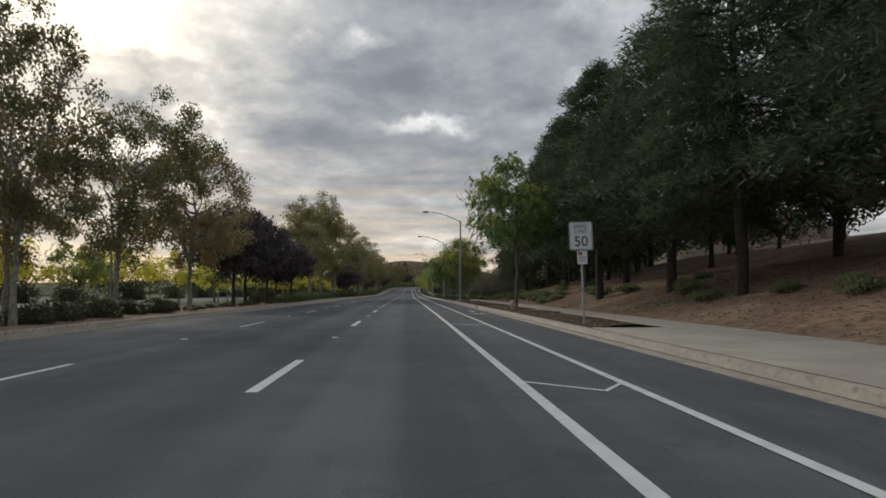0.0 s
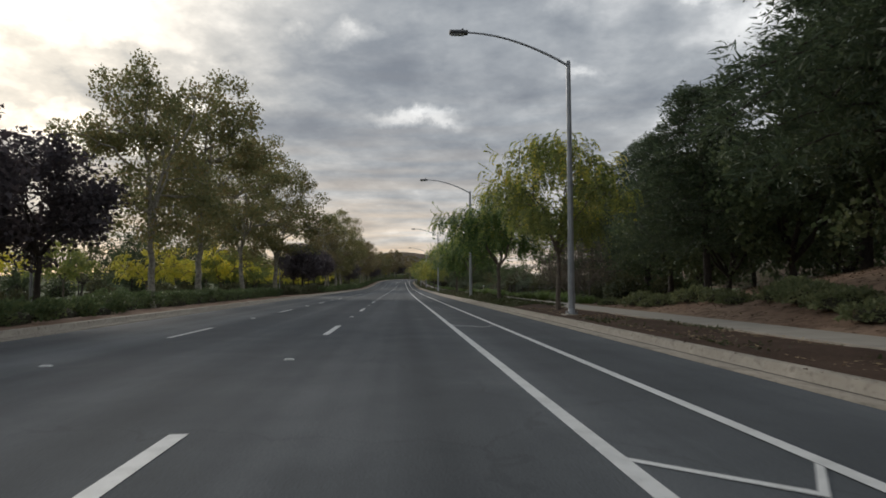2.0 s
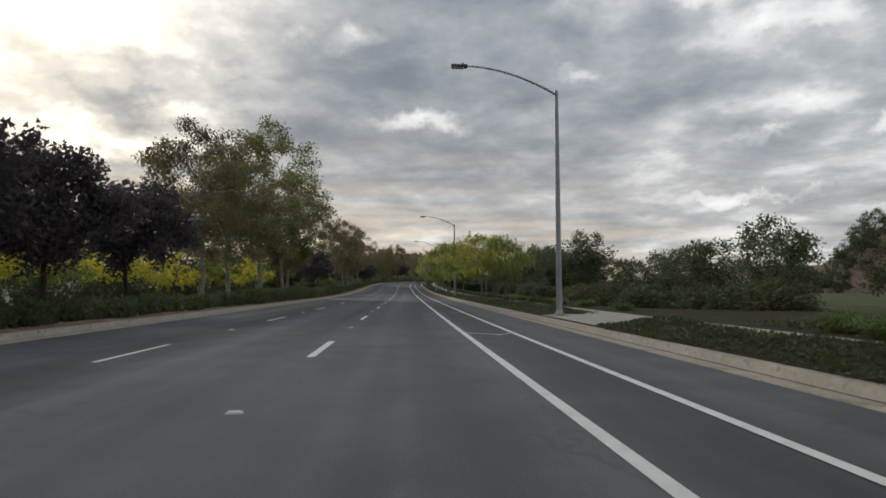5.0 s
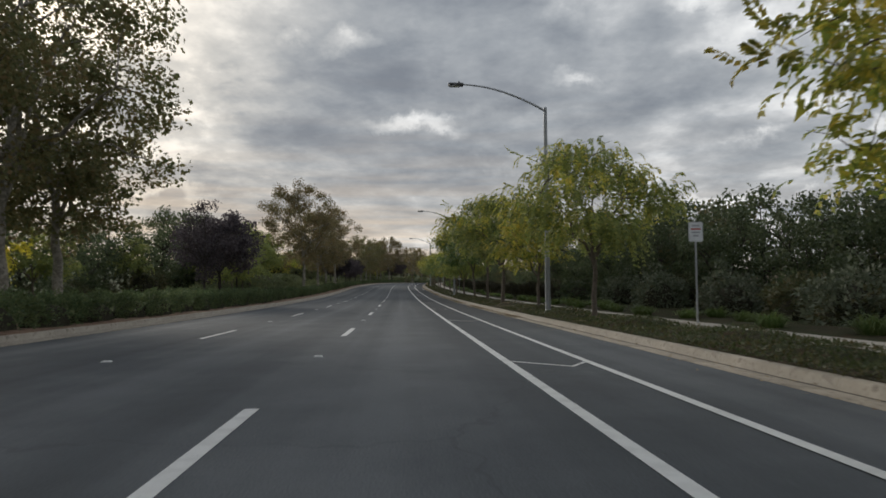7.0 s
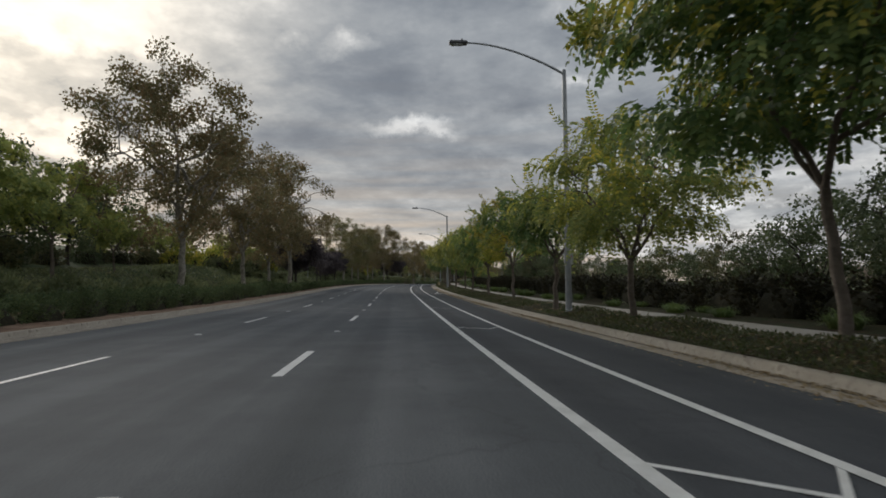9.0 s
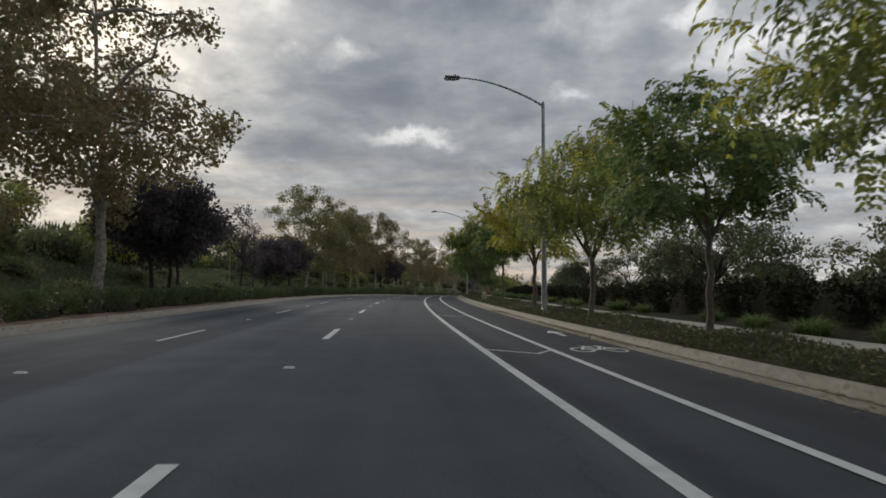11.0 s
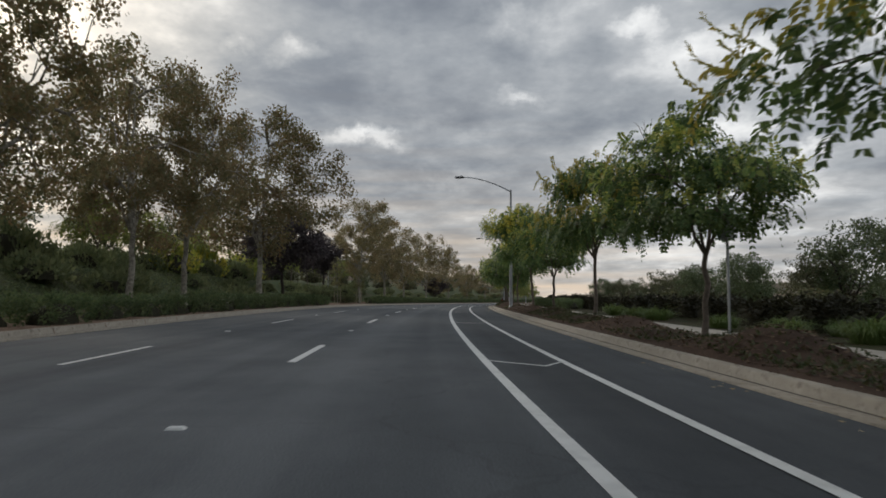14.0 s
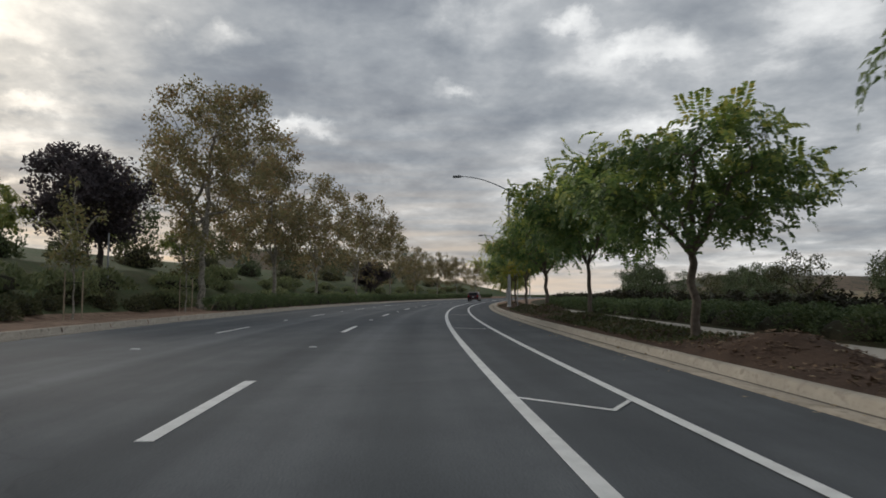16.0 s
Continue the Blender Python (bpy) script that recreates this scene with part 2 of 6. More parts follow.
def road_material():
    m = bpy.data.materials.new("asphalt")
    m.use_nodes = True
    t = Nodes(m.node_tree)
    b = m.node_tree.nodes["Principled BSDF"]
    uv = t.add("ShaderNodeTexCoord").outputs["UV"]
    grain = t.noise(uv, 55, 4, 0.7)
    blot = t.noise(uv, 0.55, 5, 0.6)
    lengthways = t.add("ShaderNodeMapping", {0: uv, "Scale": (0.012, 1.0, 1.0)}).outputs[0]
    streak = t.noise(lengthways, 0.62, 2, 0.5)
    fine_streak = t.noise(lengthways, 2.2, 3, 0.55)
    f = t.math("ADD", t.math("MULTIPLY", streak, 0.6), t.math("ADD", t.math("MULTIPLY", fine_streak, 0.15), t.math("MULTIPLY", blot, 0.3)))
    col = t.ramp(f, [(0.38, (0.062, 0.069, 0.076)), (0.52, (0.096, 0.105, 0.113)), (0.66, (0.150, 0.161, 0.170))])
    speck = t.ramp(grain, [(0.35, (0.72, 0.72, 0.72)), (0.5, (1, 1, 1)), (0.68, (1.35, 1.35, 1.35))])
    col = t.mix(1.0, col, speck, "MULTIPLY")
    # a newer, darker seal on the bike lane and its buffer along one stretch
    xy = t.add("ShaderNodeSeparateXYZ", {0: uv}).outputs
    lane = t.add("ShaderNodeMapRange", {0: xy[1], 1: 1.5, 2: 1.75}).outputs[0]
    first = t.add("ShaderNodeMapRange", {0: xy[0], 1: 198.0, 2: 216.0}).outputs[0]
    last = t.add("ShaderNodeMapRange", {0: xy[0], 1: 330.0, 2: 390.0, 3: 1.0, 4: 0.45}).outputs[0]
    seal = t.math("MULTIPLY", lane, t.math("MULTIPLY", first, last))
    col = t.mix(t.math("MULTIPLY", seal, 0.9), col, t.mix(1.0, col, (0.56, 0.56, 0.59), "MULTIPLY"))
    # hairline cracks, few
    vor = t.add("ShaderNodeTexVoronoi", {"Vector": t.add("ShaderNodeVectorMath", {0: uv, 1: t.add("ShaderNodeTexNoise", {"Vector": uv, "Scale": 1.3}).outputs["Color"]}, operation="ADD").outputs[0], "Scale": 0.16}, feature="DISTANCE_TO_EDGE").outputs["Distance"]
    crack = t.math("LESS_THAN", vor, 0.0035)
    col = t.mix(t.math("MULTIPLY", crack, 0.16), col, (0.02, 0.02, 0.02))
    m.node_tree.links.new(col, b.inputs["Base Color"])
    b.inputs["Roughness"].default_value = 0.88
    b.inputs["Specular IOR Level"].default_value = 0.32
    n = t.add("ShaderNodeBump", {"Height": grain, "Strength": 0.25, "Distance": 0.01})
    m.node_tree.links.new(n.outputs[0], b.inputs["Normal"])
    return m


M_ROAD = road_material()
M_PAINT = material("road_paint", (0.80, 0.80, 0.78), 0.6, vary=[(3.0, (0.64, 0.64, 0.62), 0.45, 0.7), (45.0, (0.42, 0.42, 0.42), 0.62, 0.76)], bump=0.15, bump_scale=90)
M_CONC = material("kerb_concrete", (0.45, 0.40, 0.33), 0.88, vary=[(0.9, (0.33, 0.29, 0.235), 0.4, 0.65), (5.0, (0.21, 0.18, 0.145), 0.56, 0.72), (14.0, (0.25, 0.22, 0.18), 0.56, 0.76), (60.0, (0.45, 0.41, 0.35), 0.6, 0.75)], bump=0.3, bump_scale=70)
# gutter dirt, coloured dark to carry the thin shadow line under the kerb too
M_KERBFOOT = material("gutter_dirt_and_shadow_line", (0.115, 0.10, 0.082), 0.92, vary=[(2.0, (0.22, 0.185, 0.14), 0.5, 0.68), (25.0, (0.07, 0.06, 0.05), 0.5, 0.7)], bump=0.5, bump_scale=40)
M_GUTTER = material("stained_gutter_concrete", (0.40, 0.35, 0.285), 0.88, vary=[(1.1, (0.24, 0.21, 0.17), 0.45, 0.66), (9.0, (0.17, 0.15, 0.125), 0.52, 0.72)], bump=0.3, bump_scale=60)
M_WALK = material("pavement_concrete", (0.42, 0.385, 0.33), 0.9, vary=[(0.6, (0.33, 0.30, 0.255), 0.4, 0.65), (18.0, (0.34, 0.31, 0.262), 0.58, 0.78)], bump=0.25, bump_scale=80)
M_SOIL = material("dry_soil_with_leaf_litter", (0.25, 0.165, 0.118), 0.95, vary=[(0.35, (0.36, 0.26, 0.19), 0.45, 0.66), (3.0, (0.13, 0.085, 0.06), 0.48, 0.68), (26.0, (0.26, 0.19, 0.13), 0.60, 0.74)], bump=0.9, bump_scale=9, spec=0.12)
M_MULCH = material("bark_mulch", (0.098, 0.066, 0.049), 0.95, vary=[(1.2, (0.068, 0.045, 0.034), 0.4, 0.62), (22.0, (0.17, 0.11, 0.075), 0.56, 0.7)], bump=1.0, bump_scale=24, spec=0.12)
M_BED = material("ground_cover_bed", (0.045, 0.040, 0.022), 0.95, vary=[(0.5, (0.040, 0.052, 0.020), 0.42, 0.6), (2.5, (0.075, 0.046, 0.028), 0.5, 0.68), (30.0, (0.10, 0.075, 0.045), 0.62, 0.75)], bump=1.0, bump_scale=20, spec=0.12)
M_GRASS = material("rough_grass_bank", (0.095, 0.125, 0.06), 0.95, vary=[(0.4, (0.13, 0.13, 0.075), 0.42, 0.62), (5.0, (0.06, 0.08, 0.038), 0.5, 0.7)], bump=0.9, bump_scale=14, spec=0.12)
M_BARK = material("brown_bark", (0.19, 0.155, 0.125), 0.9, vary=[(6.0, (0.12, 0.095, 0.075), 0.42, 0.62), (28.0, (0.2, 0.165, 0.13), 0.58, 0.74)], bump=0.8, bump_scale=22)
M_PLANEBARK = material("pale_plane_bark", (0.34, 0.31, 0.26), 0.85, vary=[(4.5, (0.20, 0.18, 0.145), 0.45, 0.55), (11.0, (0.43, 0.40, 0.34), 0.55, 0.64)], bump=0.4, bump_scale=16)
M_DARKBARK = material("dark_bark", (0.045, 0.036, 0.03), 0.92, vary=[(8.0, (0.075, 0.06, 0.05), 0.45, 0.65)], bump=0.9, bump_scale=18)
# solid shrub core, its dark colour stands in for shade between the leaves
M_SHRUBCORE = material("shaded_shrub_core", (0.040, 0.038, 0.026), 0.95, vary=[(6.0, (0.06, 0.056, 0.038), 0.45, 0.65)], bump=1.0, bump_scale=12, spec=0.1)
M_GALV = material("galvanised_steel", (0.40, 0.41, 0.42), 0.5, 0.55, vary=[(3.0, (0.32, 0.33, 0.34), 0.4, 0.65)], bump=0.08, bump_scale=50)
M_LAMPHEAD = material("grey_lamp_housing", (0.12, 0.12, 0.125), 0.5, 0.4)
M_LENS = material("lamp_glass", (0.5, 0.5, 0.48), 0.2)
M_SIGN = material("white_sign_face", (0.70, 0.71, 0.72), 0.45, vary=[(5.0, (0.60, 0.61, 0.62), 0.45, 0.7)])
M_SIGNBACK = material("bare_aluminium", (0.42, 0.43, 0.44), 0.45, 0.7, vary=[(7.0, (0.33, 0.34, 0.35), 0.45, 0.65)])
M_BLACK = material("black_sign_paint", (0.018, 0.018, 0.02), 0.55)
M_REDTAG = material("faded_red_print", (0.48, 0.10, 0.08), 0.55)
M_HYDRANT = material("cream_yellow_enamel", (0.56, 0.46, 0.27), 0.5, vary=[(6.0, (0.44, 0.35, 0.2), 0.45, 0.7)], bump=0.15, bump_scale=30)
M_IRON = material("cast_iron", (0.09, 0.085, 0.08), 0.7, 0.3, bump=0.4, bump_scale=40)
M_COVER = material("pale_utility_lid", (0.42, 0.40, 0.36), 0.85, vary=[(12.0, (0.3, 0.28, 0.25), 0.45, 0.7)], bump=0.2, bump_scale=60)
M_CHAR = material("weathered_timber", (0.10, 0.085, 0.07), 0.9, vary=[(9.0, (0.16, 0.14, 0.12), 0.45, 0.65)], bump=0.4, bump_scale=30)
M_STAKE = material("stake_wood", (0.40, 0.33, 0.24), 0.85, vary=[(12.0, (0.28, 0.22, 0.16), 0.45, 0.65)], bump=0.3, bump_scale=40)

L_PLANE = leaf_material("plane_leaves", [(0.080, 0.084, 0.045), (0.112, 0.104, 0.055), (0.138, 0.110, 0.060), (0.152, 0.100, 0.056)], 0.45)
L_PLANEG = leaf_material("green_plane_leaves", [(0.070, 0.084, 0.040), (0.102, 0.108, 0.051), (0.132, 0.120, 0.057), (0.15, 0.108, 0.055)], 0.45)
L_PLUM = leaf_material("purple_plum_leaves", [(0.038, 0.035, 0.043), (0.058, 0.049, 0.058), (0.086, 0.070, 0.078)], 0.3)
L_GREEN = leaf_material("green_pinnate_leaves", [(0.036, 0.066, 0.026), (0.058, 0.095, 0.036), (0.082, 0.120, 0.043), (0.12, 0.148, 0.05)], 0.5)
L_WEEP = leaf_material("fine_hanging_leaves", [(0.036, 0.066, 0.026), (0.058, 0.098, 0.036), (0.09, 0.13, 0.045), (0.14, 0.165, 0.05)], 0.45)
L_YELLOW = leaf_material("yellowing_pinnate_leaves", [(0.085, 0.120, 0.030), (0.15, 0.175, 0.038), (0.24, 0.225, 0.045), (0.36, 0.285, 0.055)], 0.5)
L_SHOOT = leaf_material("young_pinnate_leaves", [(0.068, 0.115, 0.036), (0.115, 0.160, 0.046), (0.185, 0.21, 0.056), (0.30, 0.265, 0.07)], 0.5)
L_GOLD = leaf_material("golden_leaves", [(0.19, 0.21, 0.04), (0.35, 0.33, 0.055), (0.50, 0.42, 0.07)], 0.5)
L_PINE = leaf_material("dark_conifer_needles", [(0.032, 0.048, 0.032), (0.052, 0.074, 0.044), (0.078, 0.10, 0.056)], 0.25)
L_OAK = leaf_material("dark_evergreen_leaves", [(0.034, 0.050, 0.028), (0.058, 0.078, 0.040), (0.092, 0.106, 0.056)], 0.35)
L_BUSH = leaf_material("dull_shrub_leaves", [(0.036, 0.042, 0.024), (0.062, 0.068, 0.036), (0.096, 0.090, 0.054)], 0.3)
L_HEDGE = leaf_material("hedge_leaves", [(0.038, 0.060, 0.030), (0.062, 0.088, 0.042), (0.098, 0.122, 0.056)], 0.35)
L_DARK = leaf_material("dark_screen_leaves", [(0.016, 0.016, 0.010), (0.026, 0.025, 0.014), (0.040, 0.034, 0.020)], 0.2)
L_TUFT = leaf_material("grass_blades", [(0.055, 0.092, 0.030), (0.088, 0.128, 0.042), (0.135, 0.155, 0.06)], 0.45)
L_COVER = leaf_material("ground_cover_leaves", [(0.030, 0.044, 0.018), (0.052, 0.064, 0.026), (0.085, 0.068, 0.038)], 0.3)
L_LITTER = leaf_material("fallen_leaves", [(0.22, 0.16, 0.09), (0.36, 0.285, 0.175), (0.16, 0.105, 0.065)], 0.1)
L_CHIP = leaf_material("bark_chips", [(0.075, 0.050, 0.038), (0.125, 0.085, 0.062), (0.19, 0.14, 0.105)], 0.05, 0.9)
L_FAR = leaf_material("distant_foliage", [(0.044, 0.054, 0.028), (0.072, 0.076, 0.038), (0.108, 0.092, 0.05)], 0.35)
L_OLIVE = leaf_material("olive_feathery_leaves", [(0.082, 0.108, 0.040), (0.138, 0.162, 0.052), (0.21, 0.205, 0.062)], 0.5)
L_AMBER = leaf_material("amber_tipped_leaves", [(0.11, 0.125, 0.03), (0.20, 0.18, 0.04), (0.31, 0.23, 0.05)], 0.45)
L_DRY = leaf_material("dry_brown_twigs_and_leaves", [(0.075, 0.062, 0.05), (0.115, 0.098, 0.078), (0.16, 0.135, 0.10)], 0.2)
L_SHRUB = leaf_material("soft_green_shrub_leaves", [(0.070, 0.090, 0.048), (0.11, 0.13, 0.068), (0.16, 0.168, 0.088)], 0.4)
L_SILVER = leaf_material("silvery_shrub_leaves", [(0.06, 0.075, 0.05), (0.10, 0.12, 0.085), (0.16, 0.17, 0.13)], 0.3)


# ---- mesh helpers ----
def quick_mesh(name, verts, faces, mat=None):
    """A mesh from arrays: verts (n, 3), faces (m, 3 or 4)."""
    me = bpy.data.meshes.new(name)
    verts, faces = np.asarray(verts, np.float32), np.asarray(faces, np.int32)
    me.vertices.add(len(verts))
    me.vertices.foreach_set("co", verts.ravel())
    k = faces.shape[1]
    me.loops.add(faces.size)
    me.loops.foreach_set("vertex_index", faces.ravel())
    me.polygons.add(len(faces))
    me.polygons.foreach_set("loop_start", np.arange(0, faces.size, k, dtype=np.int32))
    me.update(calc_edges=True)
    if mat:
        me.materials.append(mat)
    return me


def part(name, bm, mat, parent, label="", smooth_shade=False):
    """Links a bmesh (or a mesh) as one object under its thing."""
    if isinstance(bm, bmesh.types.BMesh):
        me = bpy.data.meshes.new(name)
        bm.to_mesh(me)
        bm.free()
    else:
        me = bm
    if mat and not me.materials:
        me.materials.append(mat)
    if smooth_shade:
        me.polygons.foreach_set("use_smooth", np.ones(len(me.polygons), bool))
    ob = new(name, me)
    if parent is not None:
        ob.parent = parent
    if label:
        ob["label"] = label
    return ob


def thing(name, label, category, group="", m=None, kind=""):
    ob = new(name)
    ob.empty_display_size = 0.2
    tagged(ob, label, category, group, kind)
    if m is not None:
        ob.matrix_basis = m
    return ob


def box(bm, x0, x1, y0, y1, z0, z1, bevel=0.0):
    r = bmesh.ops.create_cube(bm, size=1)
    bmesh.ops.scale(bm, vec=(x1 - x0, y1 - y0, z1 - z0), verts=r["verts"])
    bmesh.ops.translate(bm, vec=((x0 + x1) / 2, (y0 + y1) / 2, (z0 + z1) / 2), verts=r["verts"])
    if bevel:
        es = list({e for v in r["verts"] for e in v.link_edges})
        bmesh.ops.bevel(bm, geom=es, offset=bevel, segments=2, affect="EDGES", profile=0.5)
    return bm


def lathe(bm, rows, n=16, centre=(0, 0), squash=1.0):
    """A turned shape from rows of (radius, height)."""
    rings = []
    for r, z in rows:
        rings.append([bm.verts.new((centre[0] + r * math.cos(2 * math.pi * i / n), centre[1] + squash * r * math.sin(2 * math.pi * i / n), z)) for i in range(n)])
    for a, b in zip(rings, rings[1:]):
        for i in range(n):
            bm.faces.new((a[i], a[(i + 1) % n], b[(i + 1) % n], b[i]))
    bm.faces.new(rings[0][::-1])
    bm.faces.new(rings[-1])
    return bm


def tube_arrays(path, radii, n=6):
    """Verts and quads of a tapering tube along a path."""
    path, radii = np.asarray(path, float), np.asarray(radii, float)
    tang = np.gradient(path, axis=0)
    tang /= np.linalg.norm(tang, axis=1)[:, None] + 1e-9
    ref = np.where(np.abs(tang[:, 2:3]) > 0.9, np.array([[1.0, 0, 0]]), np.array([[0, 0, 1.0]]))
    u = np.cross(tang, ref)
    u /= np.linalg.norm(u, axis=1)[:, None] + 1e-9
    for i in range(1, len(u)):
        u[i] -= tang[i] * (u[i - 1] @ tang[i]) * 0
        if u[i] @ u[i - 1] < 0:
            u[i] = -u[i]
    w = np.cross(tang, u)
    a = np.linspace(0, 2 * np.pi, n, endpoint=False)
    v = path[:, None] + radii[:, None, None] * (np.cos(a)[None, :, None] * u[:, None] + np.sin(a)[None, :, None] * w[:, None])
    v = v.reshape(-1, 3)
    f = []
    for i in range(len(path) - 1):
        for j in range(n):
            f.append((i * n + j, i * n + (j + 1) % n, (i + 1) * n + (j + 1) % n, (i + 1) * n + j))
    return v, np.array(f, int)


def tube_mesh(name, tubes, mat, n=6, thin=()):
    """Tubes joined into one mesh; the thin ones have three sides."""
    vs, fs, k = [], [], 0
    for path, radii, sides in [(p, r, n) for p, r in tubes] + [(p, r, 3) for p, r in thin]:
        v, f = tube_arrays(path, radii, sides)
        vs.append(v), fs.append(f + k)
        k += len(v)
    me = quick_mesh(name, np.concatenate(vs), np.concatenate(fs), mat)
    me.polygons.foreach_set("use_smooth", np.ones(len(me.polygons), bool))
    return me


def blades(centres, along, across, length, width):
    """Kite-shaped leaves: base at the centre, tip along. All arrays (n, 3) or (n,)."""
    L, W = np.reshape(length, (-1, 1)), np.reshape(width, (-1, 1))
    a = centres
    b = centres + along * L * 0.45 + across * W * 0.5
    c = centres + along * L
    d = centres + along * L * 0.45 - across * W * 0.5
    v = np.stack([a, b, c, d], 1).reshape(-1, 3)
    f = np.arange(len(v)).reshape(-1, 4)
    return v, f


def darts(centres, along, across, length, width):
    """Three-cornered leaves, for small or distant ones."""
    L, W = np.reshape(length, (-1, 1)), np.reshape(width, (-1, 1))
    v = np.stack([centres + across * W * 0.5, centres + along * L, centres - across * W * 0.5], 1).reshape(-1, 3)
    return v, np.arange(len(v)).reshape(-1, 3)


def kites(centres, along, across, length, width):
    """Four-cornered leaves, widest before the middle, folded a little along the rib."""
    L, W = np.reshape(length, (-1, 1)), np.reshape(width, (-1, 1))
    fold = np.cross(along, across) * W * 0.18
    m = centres + along * L * 0.42 + fold
    v = np.stack([centres, m + across * W * 0.5, centres + along * L, m - across * W * 0.5], 1).reshape(-1, 3)
    return v, kite_faces(len(v) // 4)


def kite_faces(n):
    k = np.arange(n)[:, None] * 4
    return np.concatenate([k + np.array([[0, 1, 2]]), k + np.array([[0, 2, 3]])], 1).reshape(-1, 3)


def unit(v):
    return v / (np.linalg.norm(v, axis=-1, keepdims=True) + 1e-9)


def strip(name, s0, s1, ds, profile, mat, uv=True):
    """A sheet along the road from a profile of (d, z); d and z may be functions of s."""
    ss = np.arange(s0, s1 + ds * 0.5, ds)
    cols = []
    for d, z in profile:
        dd = d(ss) if callable(d) else np.full(len(ss), float(d))
        zz = z(ss) if callable(z) else np.full(len(ss), float(z))
        cols.append((dd, zz))
    n = len(cols)
    v = np.stack([spots(ss, d, z) for d, z in cols], 1).reshape(-1, 3)
    f = []
    for i in range(len(ss) - 1):
        for j in range(n - 1):
            f.append((i * n + j, i * n + j + 1, (i + 1) * n + j + 1, (i + 1) * n + j))
    me = quick_mesh(name, v, f, mat)
    if uv:
        lay = me.uv_layers.new(name="along")
        vi = np.empty(len(me.loops), np.int32)
        me.loops.foreach_get("vertex_index", vi)
        S = np.repeat(ss, n)
        Dd = np.stack([c[0] for c in cols], 1).ravel()
        lay.data.foreach_set("uv", np.stack([S[vi], Dd[vi]], -1).astype(np.float32).ravel())
    return me
# ---- ground: one sheet, shaped along the road and flat out to the horizon ----
def build_ground():
    ss = np.arange(-56, 637, 4.0)
    cols = [-90, -70, -55, -45, -38, -32, -27, -23, -20, -18, -16.5, -15, -14, -13.4, "kl", "kl2", -8, -4, 0, 4.6, 5.38, 5.44, 6.5, 7.6, 9.5, 10.4, 11.5, 13, 15, 17.5, 20, 24, 28, 34, 42, 55, 70, 90]
    v, n = [], len(cols)
    for c in cols:
        d = kerb_left(ss) - 0.24 if c == "kl" else kerb_left(ss) - 0.18 if c == "kl2" else np.full(len(ss), float(c))
        v.append(spots(ss, d, lie(ss, d)))
    v = np.stack(v, 1).reshape(-1, 3)
    f, kinds = [], []
    for i in range(len(ss) - 1):
        for j in range(n - 1):
            f.append((i * n + j, i * n + j + 1, (i + 1) * n + j + 1, (i + 1) * n + j))
            kinds.append(1 if j < 11 or (j > 29 and ss[i] > 84) else 2 if j > 23 and ss[i] > 84 else 0)
    # skirt to the horizon
    k = len(v)
    far = []
    rim = [i * n for i in range(len(ss))] + [(len(ss) - 1) * n + j for j in range(1, n)] + [i * n + n - 1 for i in range(len(ss) - 2, -1, -1)] + [j for j in range(n - 2, 0, -1)]
    mid = v.mean(0)
    for r in rim:
        a = v[r] - mid
        far.append([mid[0] + a[0] * 9, mid[1] + a[1] * 9, -14.0])
    far = np.array(far)
    for i in range(len(rim)):
        j = (i + 1) % len(rim)
        f.append((rim[i], k + i, k + j, rim[j]))
        kinds.append(1)
    me = quick_mesh("ground", np.concatenate([v, far]), f)
    me.materials.append(M_SOIL), me.materials.append(M_GRASS), me.materials.append(M_BED)
    me.polygons.foreach_set("material_index", np.array(kinds, np.int32))
    me.polygons.foreach_set("use_smooth", np.ones(len(me.polygons), bool))
    ob = new("ground", me)
    tagged(ob, "brown earth and rough grass beside the road", "ground", kind="structure")


build_ground()

road = new("road", strip("road", -58, 636, 2.0, [(lambda s: kerb_left(s) + 0.3, -0.03), (-9, -0.01), (-5.5, 0.0), (-1.8, 0.0), (1.5, 0.0), (4.72, -0.01), (4.9, -0.02)], M_ROAD))
tagged(road, "worn grey asphalt road with three lanes and a bike lane", "road", kind="structure")


def laid(s, d, length, z=0.0):
    """Pose of a piece that runs along the road from s over its length, following bend and grade."""
    a, b = spot(s, d(s) if callable(d) else d, z), spot(s + length, d(s + length) if callable(d) else d, z)
    u = (b - a).normalized()
    r = u.cross(Vector((0, 0, 1))).normalized()
    w = r.cross(u)
    m = Matrix((r, u, w)).transposed().to_4x4()
    m.translation = a
    return m


def ribbon(name, s0, s1, d0, d1, z=0.006, ds=2.0, label="", sub=None):
    n = max(int((s1 - s0) / ds), 1)
    me = strip(name, s0, s1, (s1 - s0) / n, [(d0, z), (d1, z)], M_PAINT, uv=False)
    return part(name, me, None, road, label)


W = 0.075
ribbon("edge_line", -50, 620, 1.54 - W, 1.54 + W, label="long solid white line beside the bike lane buffer")
ribbon("edge_line", -50, 620, 2.93 - W * 0.9, 2.93 + W * 0.9, label="long solid white line of the bike lane")

# broken lane lines: 3.66 m long, every 14.63 m, with a raised reflector between them
DASH0, CYCLE, DASH = 7.48, 14.63, 3.66


def dash_mesh(width):
    return quick_mesh("lane_dash", [(-width, 0, 0.006), (width, 0, 0.006), (width, DASH, 0.006), (-width, DASH, 0.006)], [(0, 1, 2, 3)], M_PAINT)


